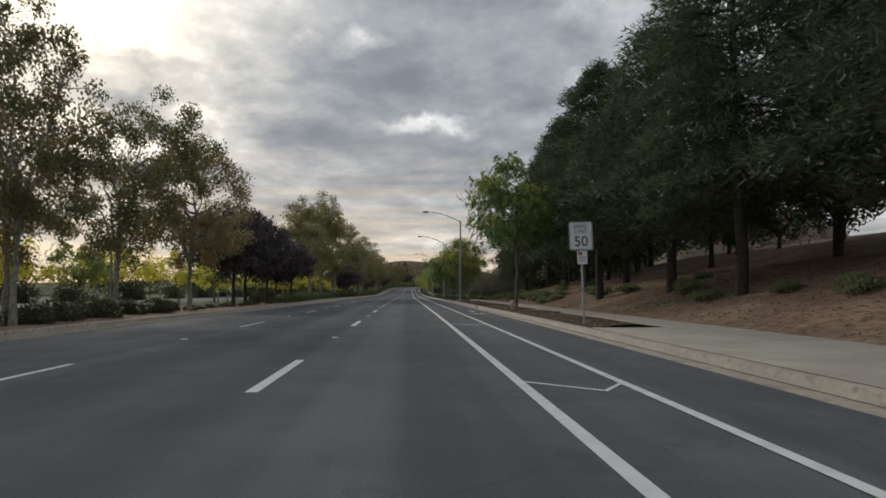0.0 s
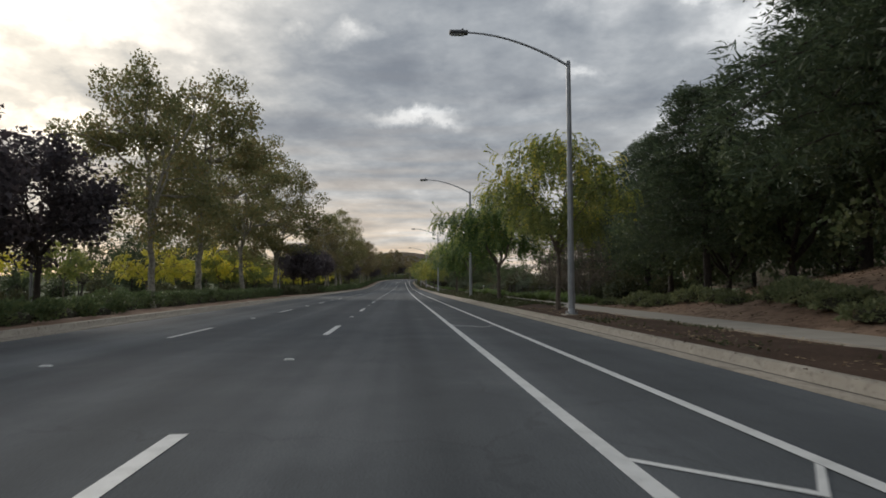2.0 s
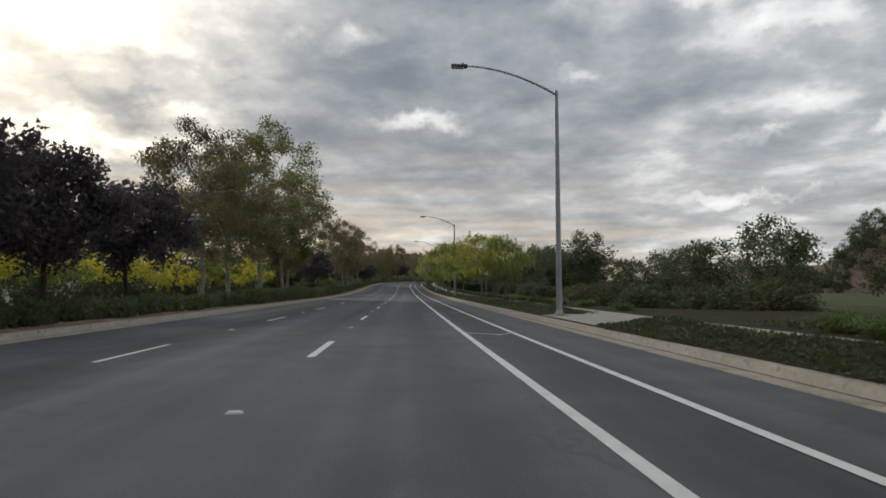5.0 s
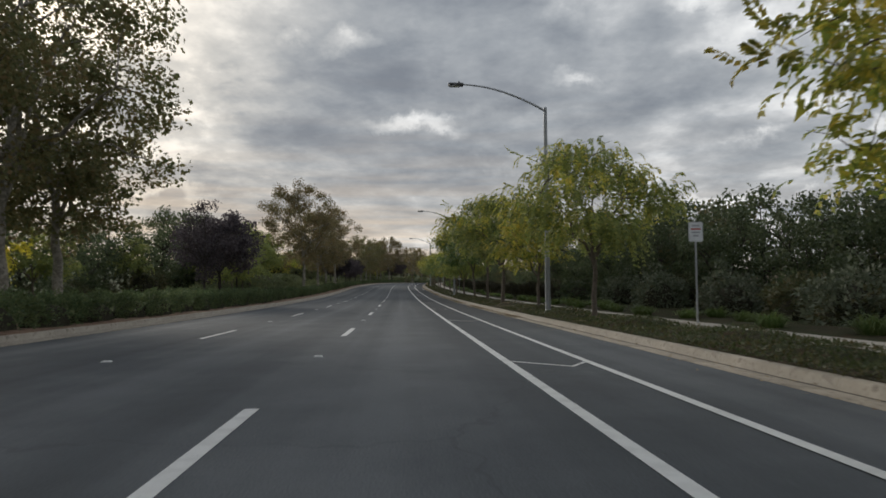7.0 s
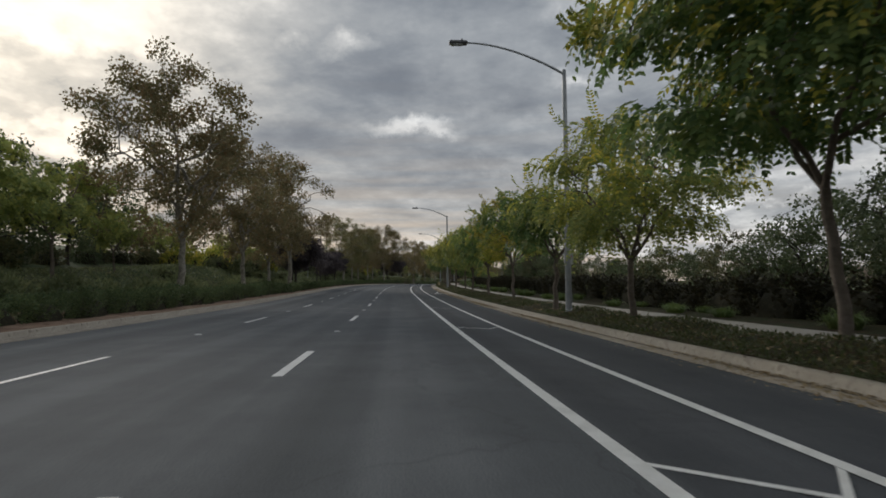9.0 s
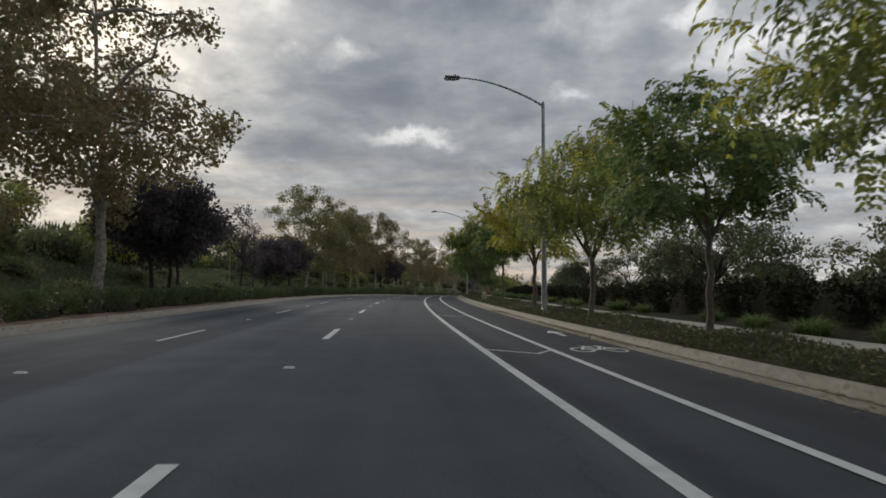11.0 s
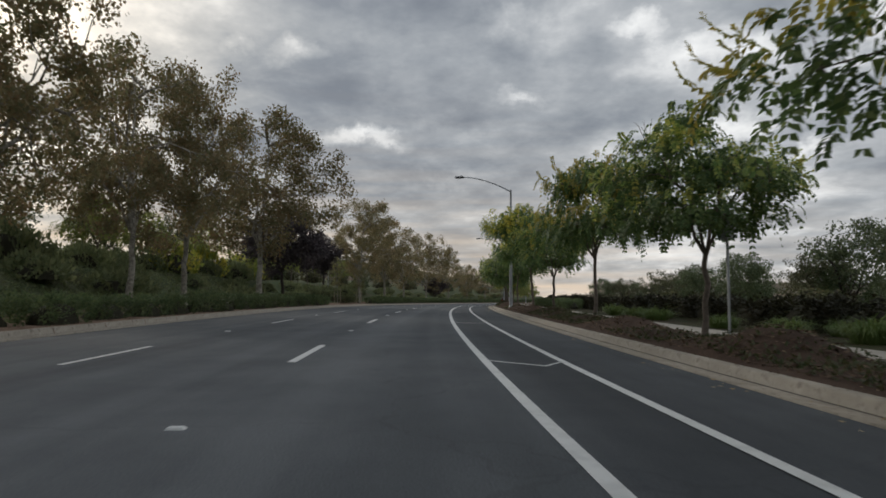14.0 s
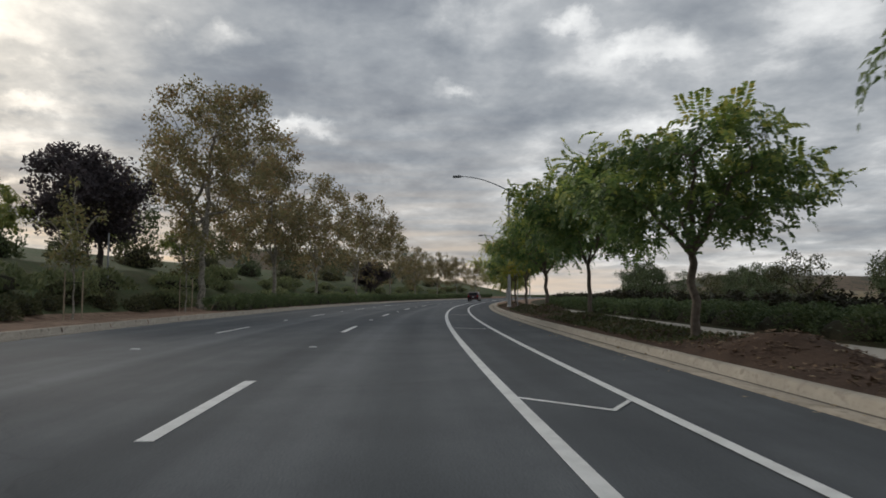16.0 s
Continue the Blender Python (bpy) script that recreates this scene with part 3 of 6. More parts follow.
def stud_mesh():
    bm = bmesh.new()
    box(bm, -0.09, 0.09, -0.055, 0.055, -0.002, 0.022)
    for v in bm.verts:
        if v.co.z > 0.01:
            v.co.x *= 0.7
            v.co.y *= 0.7
    me = bpy.data.meshes.new("road_stud")
    bm.to_mesh(me)
    bm.free()
    me.materials.append(M_PAINT)
    return me


dash_me, dash_narrow, stud_me = dash_mesh(0.08), dash_mesh(0.06), stud_mesh()
for i in range(-3, 38):
    for d, me in ((-1.87, dash_me), (-5.58, dash_narrow)):
        s = DASH0 + i * CYCLE - (0.45 if d < -3 else 0.0)
        part("lane_dash", me, None, road).matrix_basis = laid(s, d, DASH)
        part("road_stud", stud_me, None, road).matrix_basis = laid(s + DASH / 2 + CYCLE / 2, d, 0.5)

# shallow chevrons across the buffer
CHEVRONS = [8.2 + 15.22 * i for i in range(-3, 38)]


def chevron_mesh():
    w, x0, x1, xm, y = 0.055, -0.62, 0.62, 0.25, -0.85
    v = [(x0, 0, 0), (xm, y, 0), (x1, -0.25, 0), (x1, -0.25 + 2 * w, 0), (xm, y + 2.2 * w, 0), (x0, 2 * w, 0)]
    return quick_mesh("chevron", [(a, b, 0.006) for a, b, _ in v], [(0, 1, 4, 5), (1, 2, 3, 4)], M_PAINT)


chev_me = chevron_mesh()
for s in CHEVRONS:
    part("chevron", chev_me, None, road).matrix_basis = laid(s, 2.235, 0.5)


def flat_poly(name, loops, z=0.007):
    bm = bmesh.new()
    for lp in loops:
        bm.faces.new([bm.verts.new((x, y, z)) for x, y in lp])
    return part(name, bm, M_PAINT, road)


def ring(cx, cy, r, w, sx=1.0, sy=1.0, n=20):
    out = []
    for i in range(n):
        a, b = 2 * math.pi * i / n, 2 * math.pi * (i + 1) / n
        out.append([(cx + sx * r * math.cos(a), cy + sy * r * math.sin(a)), (cx + sx * r * math.cos(b), cy + sy * r * math.sin(b)),
                    (cx + sx * (r - w) * math.cos(b), cy + sy * (r - w) * math.sin(b)), (cx + sx * (r - w) * math.cos(a), cy + sy * (r - w) * math.sin(a))])
    return out


def bar(x0, y0, x1, y1, w):
    d = Vector((x1 - x0, y1 - y0)).normalized() * w / 2
    return [(x0 + d.y, y0 - d.x), (x1 + d.y, y1 - d.x), (x1 - d.y, y1 + d.x), (x0 - d.y, y0 + d.x)]


def bike_symbol(s, d):
    loops = ring(-0.34, 0, 0.24, 0.06, 1, 1.9) + ring(0.34, 0, 0.24, 0.06, 1, 1.9)
    loops += [bar(-0.34, 0, -0.1, 0.75, 0.07), bar(-0.1, 0.75, 0.02, 0, 0.07), bar(0.02, 0, -0.34, 0, 0.07), bar(-0.12, 0.7, 0.22, 0.62, 0.07), bar(0.02, 0, 0.24, 0.75, 0.07), bar(0.34, 0, 0.2, 0.95, 0.07), bar(-0.22, 0.85, -0.02, 0.85, 0.08)]
    flat_poly("bike_symbol", loops).matrix_basis = laid(s, d, 1.0)


def arrow(s, d):
    flat_poly("road_arrow", [[(-0.06, 0), (0.06, 0), (0.06, 1.1), (-0.06, 1.1)], [(-0.24, 1.05), (0.24, 1.05), (0, 1.9)]]).matrix_basis = laid(s, d, 1.5)


bike_symbol(34.0, 3.85), arrow(37.3, 3.9), bike_symbol(297.3, 3.9), arrow(301.0, 4.2)

# ---- kerbs, pavement ----
def kerb_mesh(flip=1):
    prof = [(-0.45, -0.06), (-0.45, 0.012), (-0.09, -0.008), (-0.01, -0.012), (0.03, 0.105), (0.05, 0.13), (0.17, 0.137), (0.24, 0.132), (0.34, 0.11), (0.34, -0.1)]
    if flip < 0:
        prof = [(-0.6, -0.06), (-0.6, 0.012), (-0.07, -0.008), (-0.01, -0.012), (0.035, 0.125), (0.055, 0.15), (0.22, 0.155), (0.245, 0.13), (0.245, -0.1)]
    L, v = 2.996, []
    for y in (0.0, 0.012, L - 0.012, L):
        ins = 0.004 if y in (0.0, L) else 0.0
        for x, z in prof:
            v.append((flip * x, y, z - ins))
    n, f = len(prof), []
    for k in range(3):
        for j in range(n - 1):
            q = (k * n + j, k * n + j + 1, (k + 1) * n + j + 1, (k + 1) * n + j)
            f.append(q if flip < 0 else q[::-1])
    me = quick_mesh("kerb_block", v, f, M_CONC)
    # narrow face at the kerb's foot: dirt with the shadow line in its colour
    me.materials.append(M_GUTTER), me.materials.append(M_KERBFOOT)
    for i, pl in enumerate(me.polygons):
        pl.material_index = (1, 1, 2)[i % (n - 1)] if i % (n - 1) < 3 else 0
    return me


kerb_r = thing("kerb_right", "low tan concrete kerb with a gutter", "kerb", kind="structure")
kerb_l = thing("kerb_left", "tan concrete kerb of the planted strip", "kerb", kind="structure")
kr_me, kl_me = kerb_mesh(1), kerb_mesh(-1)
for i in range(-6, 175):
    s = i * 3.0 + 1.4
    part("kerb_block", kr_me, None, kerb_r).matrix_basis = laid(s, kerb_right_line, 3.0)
for i in range(-6, 190):
    s = i * 3.0
    part("kerb_block", kl_me, None, kerb_l).matrix_basis = laid(s, lambda q: float(kerb_left(q)), 3.0)


def slab_mesh():
    bm = bmesh.new()
    box(bm, 0, 1.66, 0.006, 1.494, -0.1, 0.0, 0.012)
    me = bpy.data.meshes.new("pavement_slab")
    bm.to_mesh(me)
    bm.free()
    me.materials.append(M_WALK)
    return me


slab_me = slab_mesh()
walkway = thing("pavement", "pale concrete footpath behind the planted verge", "pavement", kind="structure")
random.seed(4)
for i in range(-6, 310):
    s = i * 1.5
    part("pavement_slab", slab_me, None, walkway).matrix_basis = laid(s, 7.7 + 0.25 * math.sin(s * 0.03), 1.5, 0.165 + random.uniform(-0.004, 0.004))

# paved strip next to the kerb at the start
pad = strip("pavement_pad", -9, 18.3, 1.05, [(5.44, 0.14), (5.46, 0.163), (7.70, 0.168)], M_WALK, uv=False)
tagged(new("pavement_pad", pad), "smooth pale concrete strip beside the kerb", "pavement", kind="structure")

# driveway crossing
dr = strip("driveway_apron", 145.6, 153.2, 1.9, [(5.46, 0.158), (6.4, 0.172), (7.6, 0.172)], M_WALK, uv=False)
tagged(new("driveway_apron", dr), "concrete driveway apron crossing the verge", "driveway", kind="structure")

# the other carriageway, beyond the planted strip
opp = strip("opposite_road", -50, 172, 4.0, [(-31, 0.16), (-26, 0.20), (-21, 0.16)], M_ROAD)
tagged(new("opposite_road", opp), "grey asphalt carriageway beyond the planted median", "road", kind="structure")


def bed_height(seed, s, d):
    """Height of a planting bed that starts at the kerb, with mounds of mulch further on."""
    ph = np.random.default_rng(seed).uniform(0, 6, 4)
    mid = np.abs(np.sin(np.pi * (np.asarray(d) - 5.43) / 2.3))
    wave = (0.045 + 0.05 * smooth(78, 95, s)) * mid * (1.2 + np.sin(s * 0.9 + ph[0]) + 0.7 * np.sin(s * 2.3 + ph[1]))
    return 0.15 + wave + 0.22 * mid * smooth(338, 350, s) * np.maximum(np.sin(s * 0.62 + ph[2]) + 0.6 * np.sin(s * 1.43 + d + ph[3]) - 0.35, 0)


def verge(name, s0, s1, a, b, mat, label, seed):
    def h(d):
        return lambda s: bed_height(seed, s, d)
    if callable(a):
        prof = [(a, 0.13), (lambda s: a(s) - 0.8, lambda s: 0.17 + 0.03 * np.sin(s * 0.8)), (lambda s: a(s) - 2.2, 0.17), (b, 0.12)]
        prof = prof[::-1]
    else:
        prof = [(a + (b - a) * i / 8, 0.135 if i in (0, 8) else h(a + (b - a) * i / 8)) for i in range(9)]
    me = strip(name, s0, s1, 0.6, prof, mat, uv=False)
    me.polygons.foreach_set("use_smooth", np.ones(len(me.polygons), bool))
    tagged(new(name, me), label, "planting bed", kind="structure")


verge("verge", 18.2, 82, 5.43, 7.68, M_MULCH, "bark mulch bed between kerb and footpath", 5)
verge("verge", 82, 145.5, 5.34, 7.72, M_BED, "dark green planted bed beside the kerb", 5)
verge("verge", 153.3, 342, 5.34, 7.72, M_BED, "brown and green planted bed beside the kerb", 5)
verge("verge", 342, 470, 5.34, 7.72, M_MULCH, "mounded red-brown bark mulch bed beside the kerb", 5)
verge("median_bed", -20, 600, lambda s: kerb_left(s) - 0.24, lambda s: kerb_left(s) - 3.9, M_SOIL, "dusty brown earth bed behind the kerb", 3)


# ---- plants ----
def leaf_cloud(rng, centres, spread, count, size, flat=0.35, droop=0.3, squash=0.8, slim=0.8, blade=None):
    """Leaves scattered round clump centres."""
    c = np.repeat(centres, count, axis=0)
    off = rng.normal(0, 1, (len(c), 3))
    off = unit(off) * (rng.random((len(c), 1)) ** 0.55) * spread
    off[:, 2] *= squash
    p = c + off
    a = unit(rng.normal(0, 1, (len(p), 3)) + np.array([0, 0, -droop]))
    b = unit(np.cross(a, unit(rng.normal(0, 1, (len(p), 3)) + np.array([0, 0, flat]))))
    L = size * rng.uniform(0.65, 1.3, len(p))
    return (blade or darts)(p, a, b, L, L * slim)


def sprays(rng, p, out, length, pairs, leaf, slim, hangs, blade, swept):
    """Bent stalks that start at p and run out, each with leaflets in two rows."""
    flat = unit(out * np.array([1, 1, 0.5]))
    side = unit(np.cross(flat, np.array([0, 0, 1.0])))
    L = length * rng.uniform(0.65, 1.3, (len(p), 1))
    hang = rng.uniform(hangs[0], hangs[1], (len(p), 1))
    vs = []
    for k in range(pairs):
        u = (k + 0.5) / pairs
        q = p + flat * L * u * (1 - 0.4 * u) - np.array([0, 0, 1.0]) * L * hang * u * u
        fwd = unit(flat * (1 - 0.8 * u) - np.array([0, 0, 1.0]) * 2 * hang * u)
        for sg in (-1, 1):
            along = unit(side * sg + fwd * swept - np.array([0, 0, 0.25]) + rng.normal(0, 0.12, p.shape))
            across = unit(np.cross(along, np.cross(fwd, side) + rng.normal(0, 0.25, p.shape)))
            v, _ = blade(q, along, across, leaf * (1.15 - 0.6 * abs(u - 0.4)) * rng.uniform(0.85, 1.15, len(q)), leaf * slim)
            vs.append(v)
    v = np.concatenate(vs)
    return v, (np.arange(len(v)).reshape(-1, 3) if blade is darts else kite_faces(len(v) // 4))


def frond_cloud(rng, centres, spread, count, length, pairs=8, leaf=0.11, middle=(0, 0, 0), slim=0.42, hangs=(0.45, 1.15), blade=None, swept=0.65):
    """Drooping pinnate leaves that spray outwards from clump centres."""
    c = np.repeat(centres, count, axis=0)
    out = unit(unit(c - np.asarray(middle, float)) * np.array([1, 1, 0.5]) + rng.normal(0, 0.55, c.shape) * np.array([1, 1, 0.6]) + np.array([0, 0, 0.12]))
    p = c + unit(rng.normal(0, 1, c.shape)) * spread * rng.uniform(0.1, 0.95, (len(c), 1)) * np.array([1, 1, 0.75])
    return sprays(rng, p, out, length, pairs, leaf, slim, hangs, blade or kites, swept)


def joined(name, bits, mat):
    f, base = [], 0
    for v, q in bits:
        f.append(q + base)
        base += len(v)
    return quick_mesh(name, np.concatenate([b[0] for b in bits]), np.concatenate(f), mat)


def bent(rng, a, b, n=5, sag=0.0, wander=0.12):
    a, b = np.asarray(a, float), np.asarray(b, float)
    u = np.linspace(0, 1, n)[:, None]
    p = a + (b - a) * u
    L = np.linalg.norm(b - a)
    p[1:-1] += rng.normal(0, wander * L * 0.35, (n - 2, 3))
    p[:, 2] += (sag * L * np.sin(np.pi * u))[:, 0]
    return p


def tree(name, label, category, seed, H, trunk_h, r, bark, leaf_mat, clumps, clump_r, per, size, trunk_r, limbs=6, shape="oval", fronds=False, lean=0.0, group="", slim=0.8, plain_leaf=False):
    """A tapered trunk with limbs and twigs, and a crown of separate leaves in uneven clumps."""
    rng = np.random.default_rng(seed)
    root = thing(name, label, category, group)
    lo = trunk_h * 0.95
    cz, rz = (H + lo) / 2, (H - lo) / 2
    cs = []
    skew = rng.normal(0, 0.18, 2) * r
    while len(cs) < clumps:
        q = rng.uniform(-1, 1, 3)
        m = np.linalg.norm(q)
        if m > 1 or m < 0.32:
            continue
        zz = q[2]
        if shape == "umbrella":
            w = 1.0 if zz < 0.1 else 1 - 0.45 * (zz - 0.1)
            if zz < -0.75:
                continue
            p = np.array([q[0] * r * w, q[1] * r * w, cz + rz * (zz * 0.9 + 0.1 - 0.25 * (q[0] ** 2 + q[1] ** 2))])
        elif shape == "cone":
            w = 1.15 - 0.75 * (zz + 1) / 2
            p = np.array([q[0] * r * w * 1.2, q[1] * r * w * 1.2, cz + rz * zz * 1.1])
        elif shape == "round":
            p = np.array([q[0] * r, q[1] * r, cz + rz * zz])
        else:
            w = 0.62 + 0.5 * math.cos((zz + 0.15) * 1.25)
            p = np.array([q[0] * r * w, q[1] * r * w, cz + rz * zz * 1.08])
        p[:2] += skew * (p[2] - lo) / (H - lo)
        p += rng.normal(0, 0.12 * r, 3) * np.array([1, 1, 0.6])
        p[2] = max(p[2], lo * 0.9)
        cs.append(p)
    cs = np.array(cs)
    # wood
    tubes = []
    tip = np.array([rng.normal(0, 0.1) + lean, rng.normal(0, 0.1), trunk_h])
    tp = bent(rng, (0, 0, -0.25), tip, 7, 0, 0.03)
    tp[0] = (0, 0, -0.25)
    rad = np.linspace(1.15, 0.72, 7) * trunk_r
    rad[0], rad[1] = trunk_r * 1.55, trunk_r * 1.18
    tubes.append((tp, rad))
    leader = shape in ("oval", "cone")
    joints = [tip]
    if leader:
        top = np.array([skew[0] * 0.6, skew[1] * 0.6, H * 0.93])
        lp = bent(rng, tip, top, 8, 0, 0.05)
        tubes.append((lp, np.linspace(trunk_r * 0.72, 0.02, 8)))
        joints = list(lp[:-1])
        if name == "plane_tree":
            for sg in (-1, 1):
                a = rng.uniform(0, 2 * np.pi)
                end = np.array([sg * math.cos(a) * r * 0.42, sg * math.sin(a) * r * 0.42, H * rng.uniform(0.68, 0.8)])
                p = bent(rng, tp[-2 if sg < 0 else -1], end, 8, 0.04, 0.05)
                tubes.append((p, np.linspace(trunk_r * 0.48, 0.02, 8)))
                joints += list(p[1:-1])
    forks = []
    order = rng.permutation(len(cs))
    for i in range(limbs):
        # a main limb towards every limbs-th clump group
        a = 2 * np.pi * (i + rng.uniform(-0.3, 0.3)) / limbs
        want = np.array([math.cos(a), math.sin(a)])
        sc = (cs[:, :2] - tip[:2]) @ want - 0.25 * np.abs(cs[:, 2] - cz)
        end = cs[int(np.argmax(sc + rng.uniform(0, 0.4, len(cs))))] * np.array([0.75, 0.75, 1])
        st = joints[0] if not leader else joints[int(rng.integers(0, max(len(joints) - 3, 1)))]
        if leader:
            end = end * np.array([1, 1, 0]) + np.array([0, 0, max(end[2], st[2] + 0.6)])
        p = bent(rng, st, end, 6, 0.10, 0.10)
        tubes.append((p, np.linspace(trunk_r * 0.5, 0.025, 6)))
        forks += list(p[1:])
    forks = np.array(forks + joints)
    plain = name in ("background_tree", "golden_tree", "oak_tree")
    thin = []
    for c in cs[order[: 24 if plain else 70]]:
        k = np.argmin(np.linalg.norm(forks - c, axis=1) + 0.6 * np.maximum(forks[:, 2] - c[2], 0))
        thin.append((bent(rng, forks[k], c, 4, 0.06, 0.14), np.linspace(0.028, 0.008, 4) * max(1.0, trunk_r / 0.13)))
    part("trunk", tube_mesh("trunk", tubes, bark, 5 if plain else 8, thin), None, root)
    mid = (0, 0, lo + 0.35 * (H - lo))
    low = cs * np.array([0.9, 0.9, 1.0]) - np.array([0, 0, 0.12])
    if fronds == "far":
        bits = [frond_cloud(rng, cs, clump_r, per, size, 6, 0.17, mid, 0.55, blade=darts),
                leaf_cloud(rng, low, clump_r * 0.9, per * 5, size * 0.3, squash=0.6)]
    else:
        bits = [leaf_cloud(rng, cs, clump_r, per, size, slim=slim, blade=kites if name == "plane_tree" and not plain_leaf or leaf_mat is L_OAK and size < 0.24 else None)]
    part("crown", joined("crown", bits, leaf_mat), None, root)
    return root


def street_tree(label, seed, H, fork, R, leaf_mat, tip_mat, trunk_r=0.12, lobes=15, per=46, frond=0.5, pairs=6, leaf=0.115, slim=0.44, hangs=(0.35, 1.0), swept=0.65, lean=0.0, flat=0.5, gaps=0.28):
    """A forked street tree: limbs that rise and spread, and a domed crown of separate lobes of pinnate leaves over a level underside."""
    rng = np.random.default_rng(seed)
    root = thing("feathery_tree", label, "tree", "street trees beside the kerb")
    zb = fork - 0.05
    lob = []
    for i in range(lobes):
        u = (i + 0.4) / lobes
        rho, phi = R * 0.80 * math.sqrt(u) * rng.uniform(0.86, 1.1), i * 2.39996 + rng.uniform(-0.3, 0.3)
        r = R * rng.uniform(0.22, 0.38)
        top = zb + (H - zb) * max(1 - (rho / R) ** 2, 0.12) ** flat * rng.uniform(1 - gaps, 1.04)
        lob.append((rho * math.cos(phi) + lean * (top - zb) * 0.3, rho * math.sin(phi), max(top - r * 0.62, zb + r * 0.35), r))
    for i in range(lobes // 2):
        phi, rho = i * 2.39996 + rng.uniform(0, 1), R * rng.uniform(0.34, 0.62)
        lob.append((rho * math.cos(phi), rho * math.sin(phi), zb + (H - zb) * rng.uniform(0.16, 0.42), R * 0.32))
    lob = np.array(lob)
    c, lr = lob[:, :3], lob[:, 3]
    # wood: trunk, limbs, a branch to every lobe, twigs to its skin
    tip = np.array([lean * 0.4 + rng.normal(0, 0.05), rng.normal(0, 0.08), fork])
    tp = bent(rng, (0, 0, -0.25), tip, 7, 0, 0.035)
    rad = np.linspace(1.12, 0.85, 7) * trunk_r
    rad[0], rad[1] = trunk_r * 1.5, trunk_r * 1.2
    tubes, thin, forks = [(tp, rad)], [], []
    n = 4 if seed % 2 else 5
    for i in range(n):
        a = 2 * math.pi * (i + rng.uniform(-0.25, 0.25)) / n
        end = tip + np.array([math.cos(a) * R * rng.uniform(0.4, 0.6), math.sin(a) * R * rng.uniform(0.4, 0.6), (H - fork) * rng.uniform(0.4, 0.6)])
        p = bent(rng, tip - np.array([0, 0, 0.12]), end, 7, 0.1, 0.09)
        tubes.append((p, np.linspace(trunk_r * 0.62, trunk_r * 0.22, 7)))
        forks += list(p[2:])
    forks = np.array(forks)
    for k in range(len(c)):
        j = np.argmin(np.linalg.norm(forks - c[k], axis=1) + 0.5 * np.maximum(forks[:, 2] - c[k, 2], 0))
        thin.append((bent(rng, forks[j], c[k], 5, 0.08, 0.12), np.linspace(trunk_r * 0.26, 0.012, 5)))
        for _ in range(4):
            q = unit(rng.normal(0, 1, 3) + np.array([0, 0, 0.4])) * lr[k] * 0.95 * np.array([1, 1, 0.62])
            thin.append((bent(rng, c[k], c[k] + q, 4, 0.06, 0.14), np.linspace(0.014, 0.005, 4)))
    part("trunk", tube_mesh("trunk", tubes, M_BARK, 8, thin), None, root)
    k = np.repeat(np.arange(len(c)), per)
    q = unit(rng.normal(0, 1, (len(k), 3)) * np.array([1, 1, 0.8]) + np.array([0, 0, 0.30]))
    rr = rng.random(len(k)) ** 0.5
    p = c[k] + q * (lr[k] * rr)[:, None] * np.array([1, 1, 0.62])
    out = unit(q * np.array([1, 1, 0.4]) + unit(c[k] * np.array([1, 1, 0])) * 0.45 + rng.normal(0, 0.35, q.shape) * np.array([1, 1, 0.4]))
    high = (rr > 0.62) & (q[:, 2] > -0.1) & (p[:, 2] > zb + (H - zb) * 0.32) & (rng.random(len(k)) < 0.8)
    core = leaf_cloud(rng, c - np.array([0, 0, 0.08]), float(lr.mean()) * 0.85, 80, 0.17, squash=0.6, slim=0.6)
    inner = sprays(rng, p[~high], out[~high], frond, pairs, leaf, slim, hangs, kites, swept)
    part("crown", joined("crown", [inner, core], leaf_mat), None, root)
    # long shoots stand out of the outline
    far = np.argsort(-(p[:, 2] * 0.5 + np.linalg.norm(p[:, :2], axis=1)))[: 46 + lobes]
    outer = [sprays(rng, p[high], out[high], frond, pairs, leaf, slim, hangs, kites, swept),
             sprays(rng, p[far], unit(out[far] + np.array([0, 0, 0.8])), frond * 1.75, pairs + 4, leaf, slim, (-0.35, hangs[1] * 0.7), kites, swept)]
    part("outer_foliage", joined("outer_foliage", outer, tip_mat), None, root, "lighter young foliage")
    return root


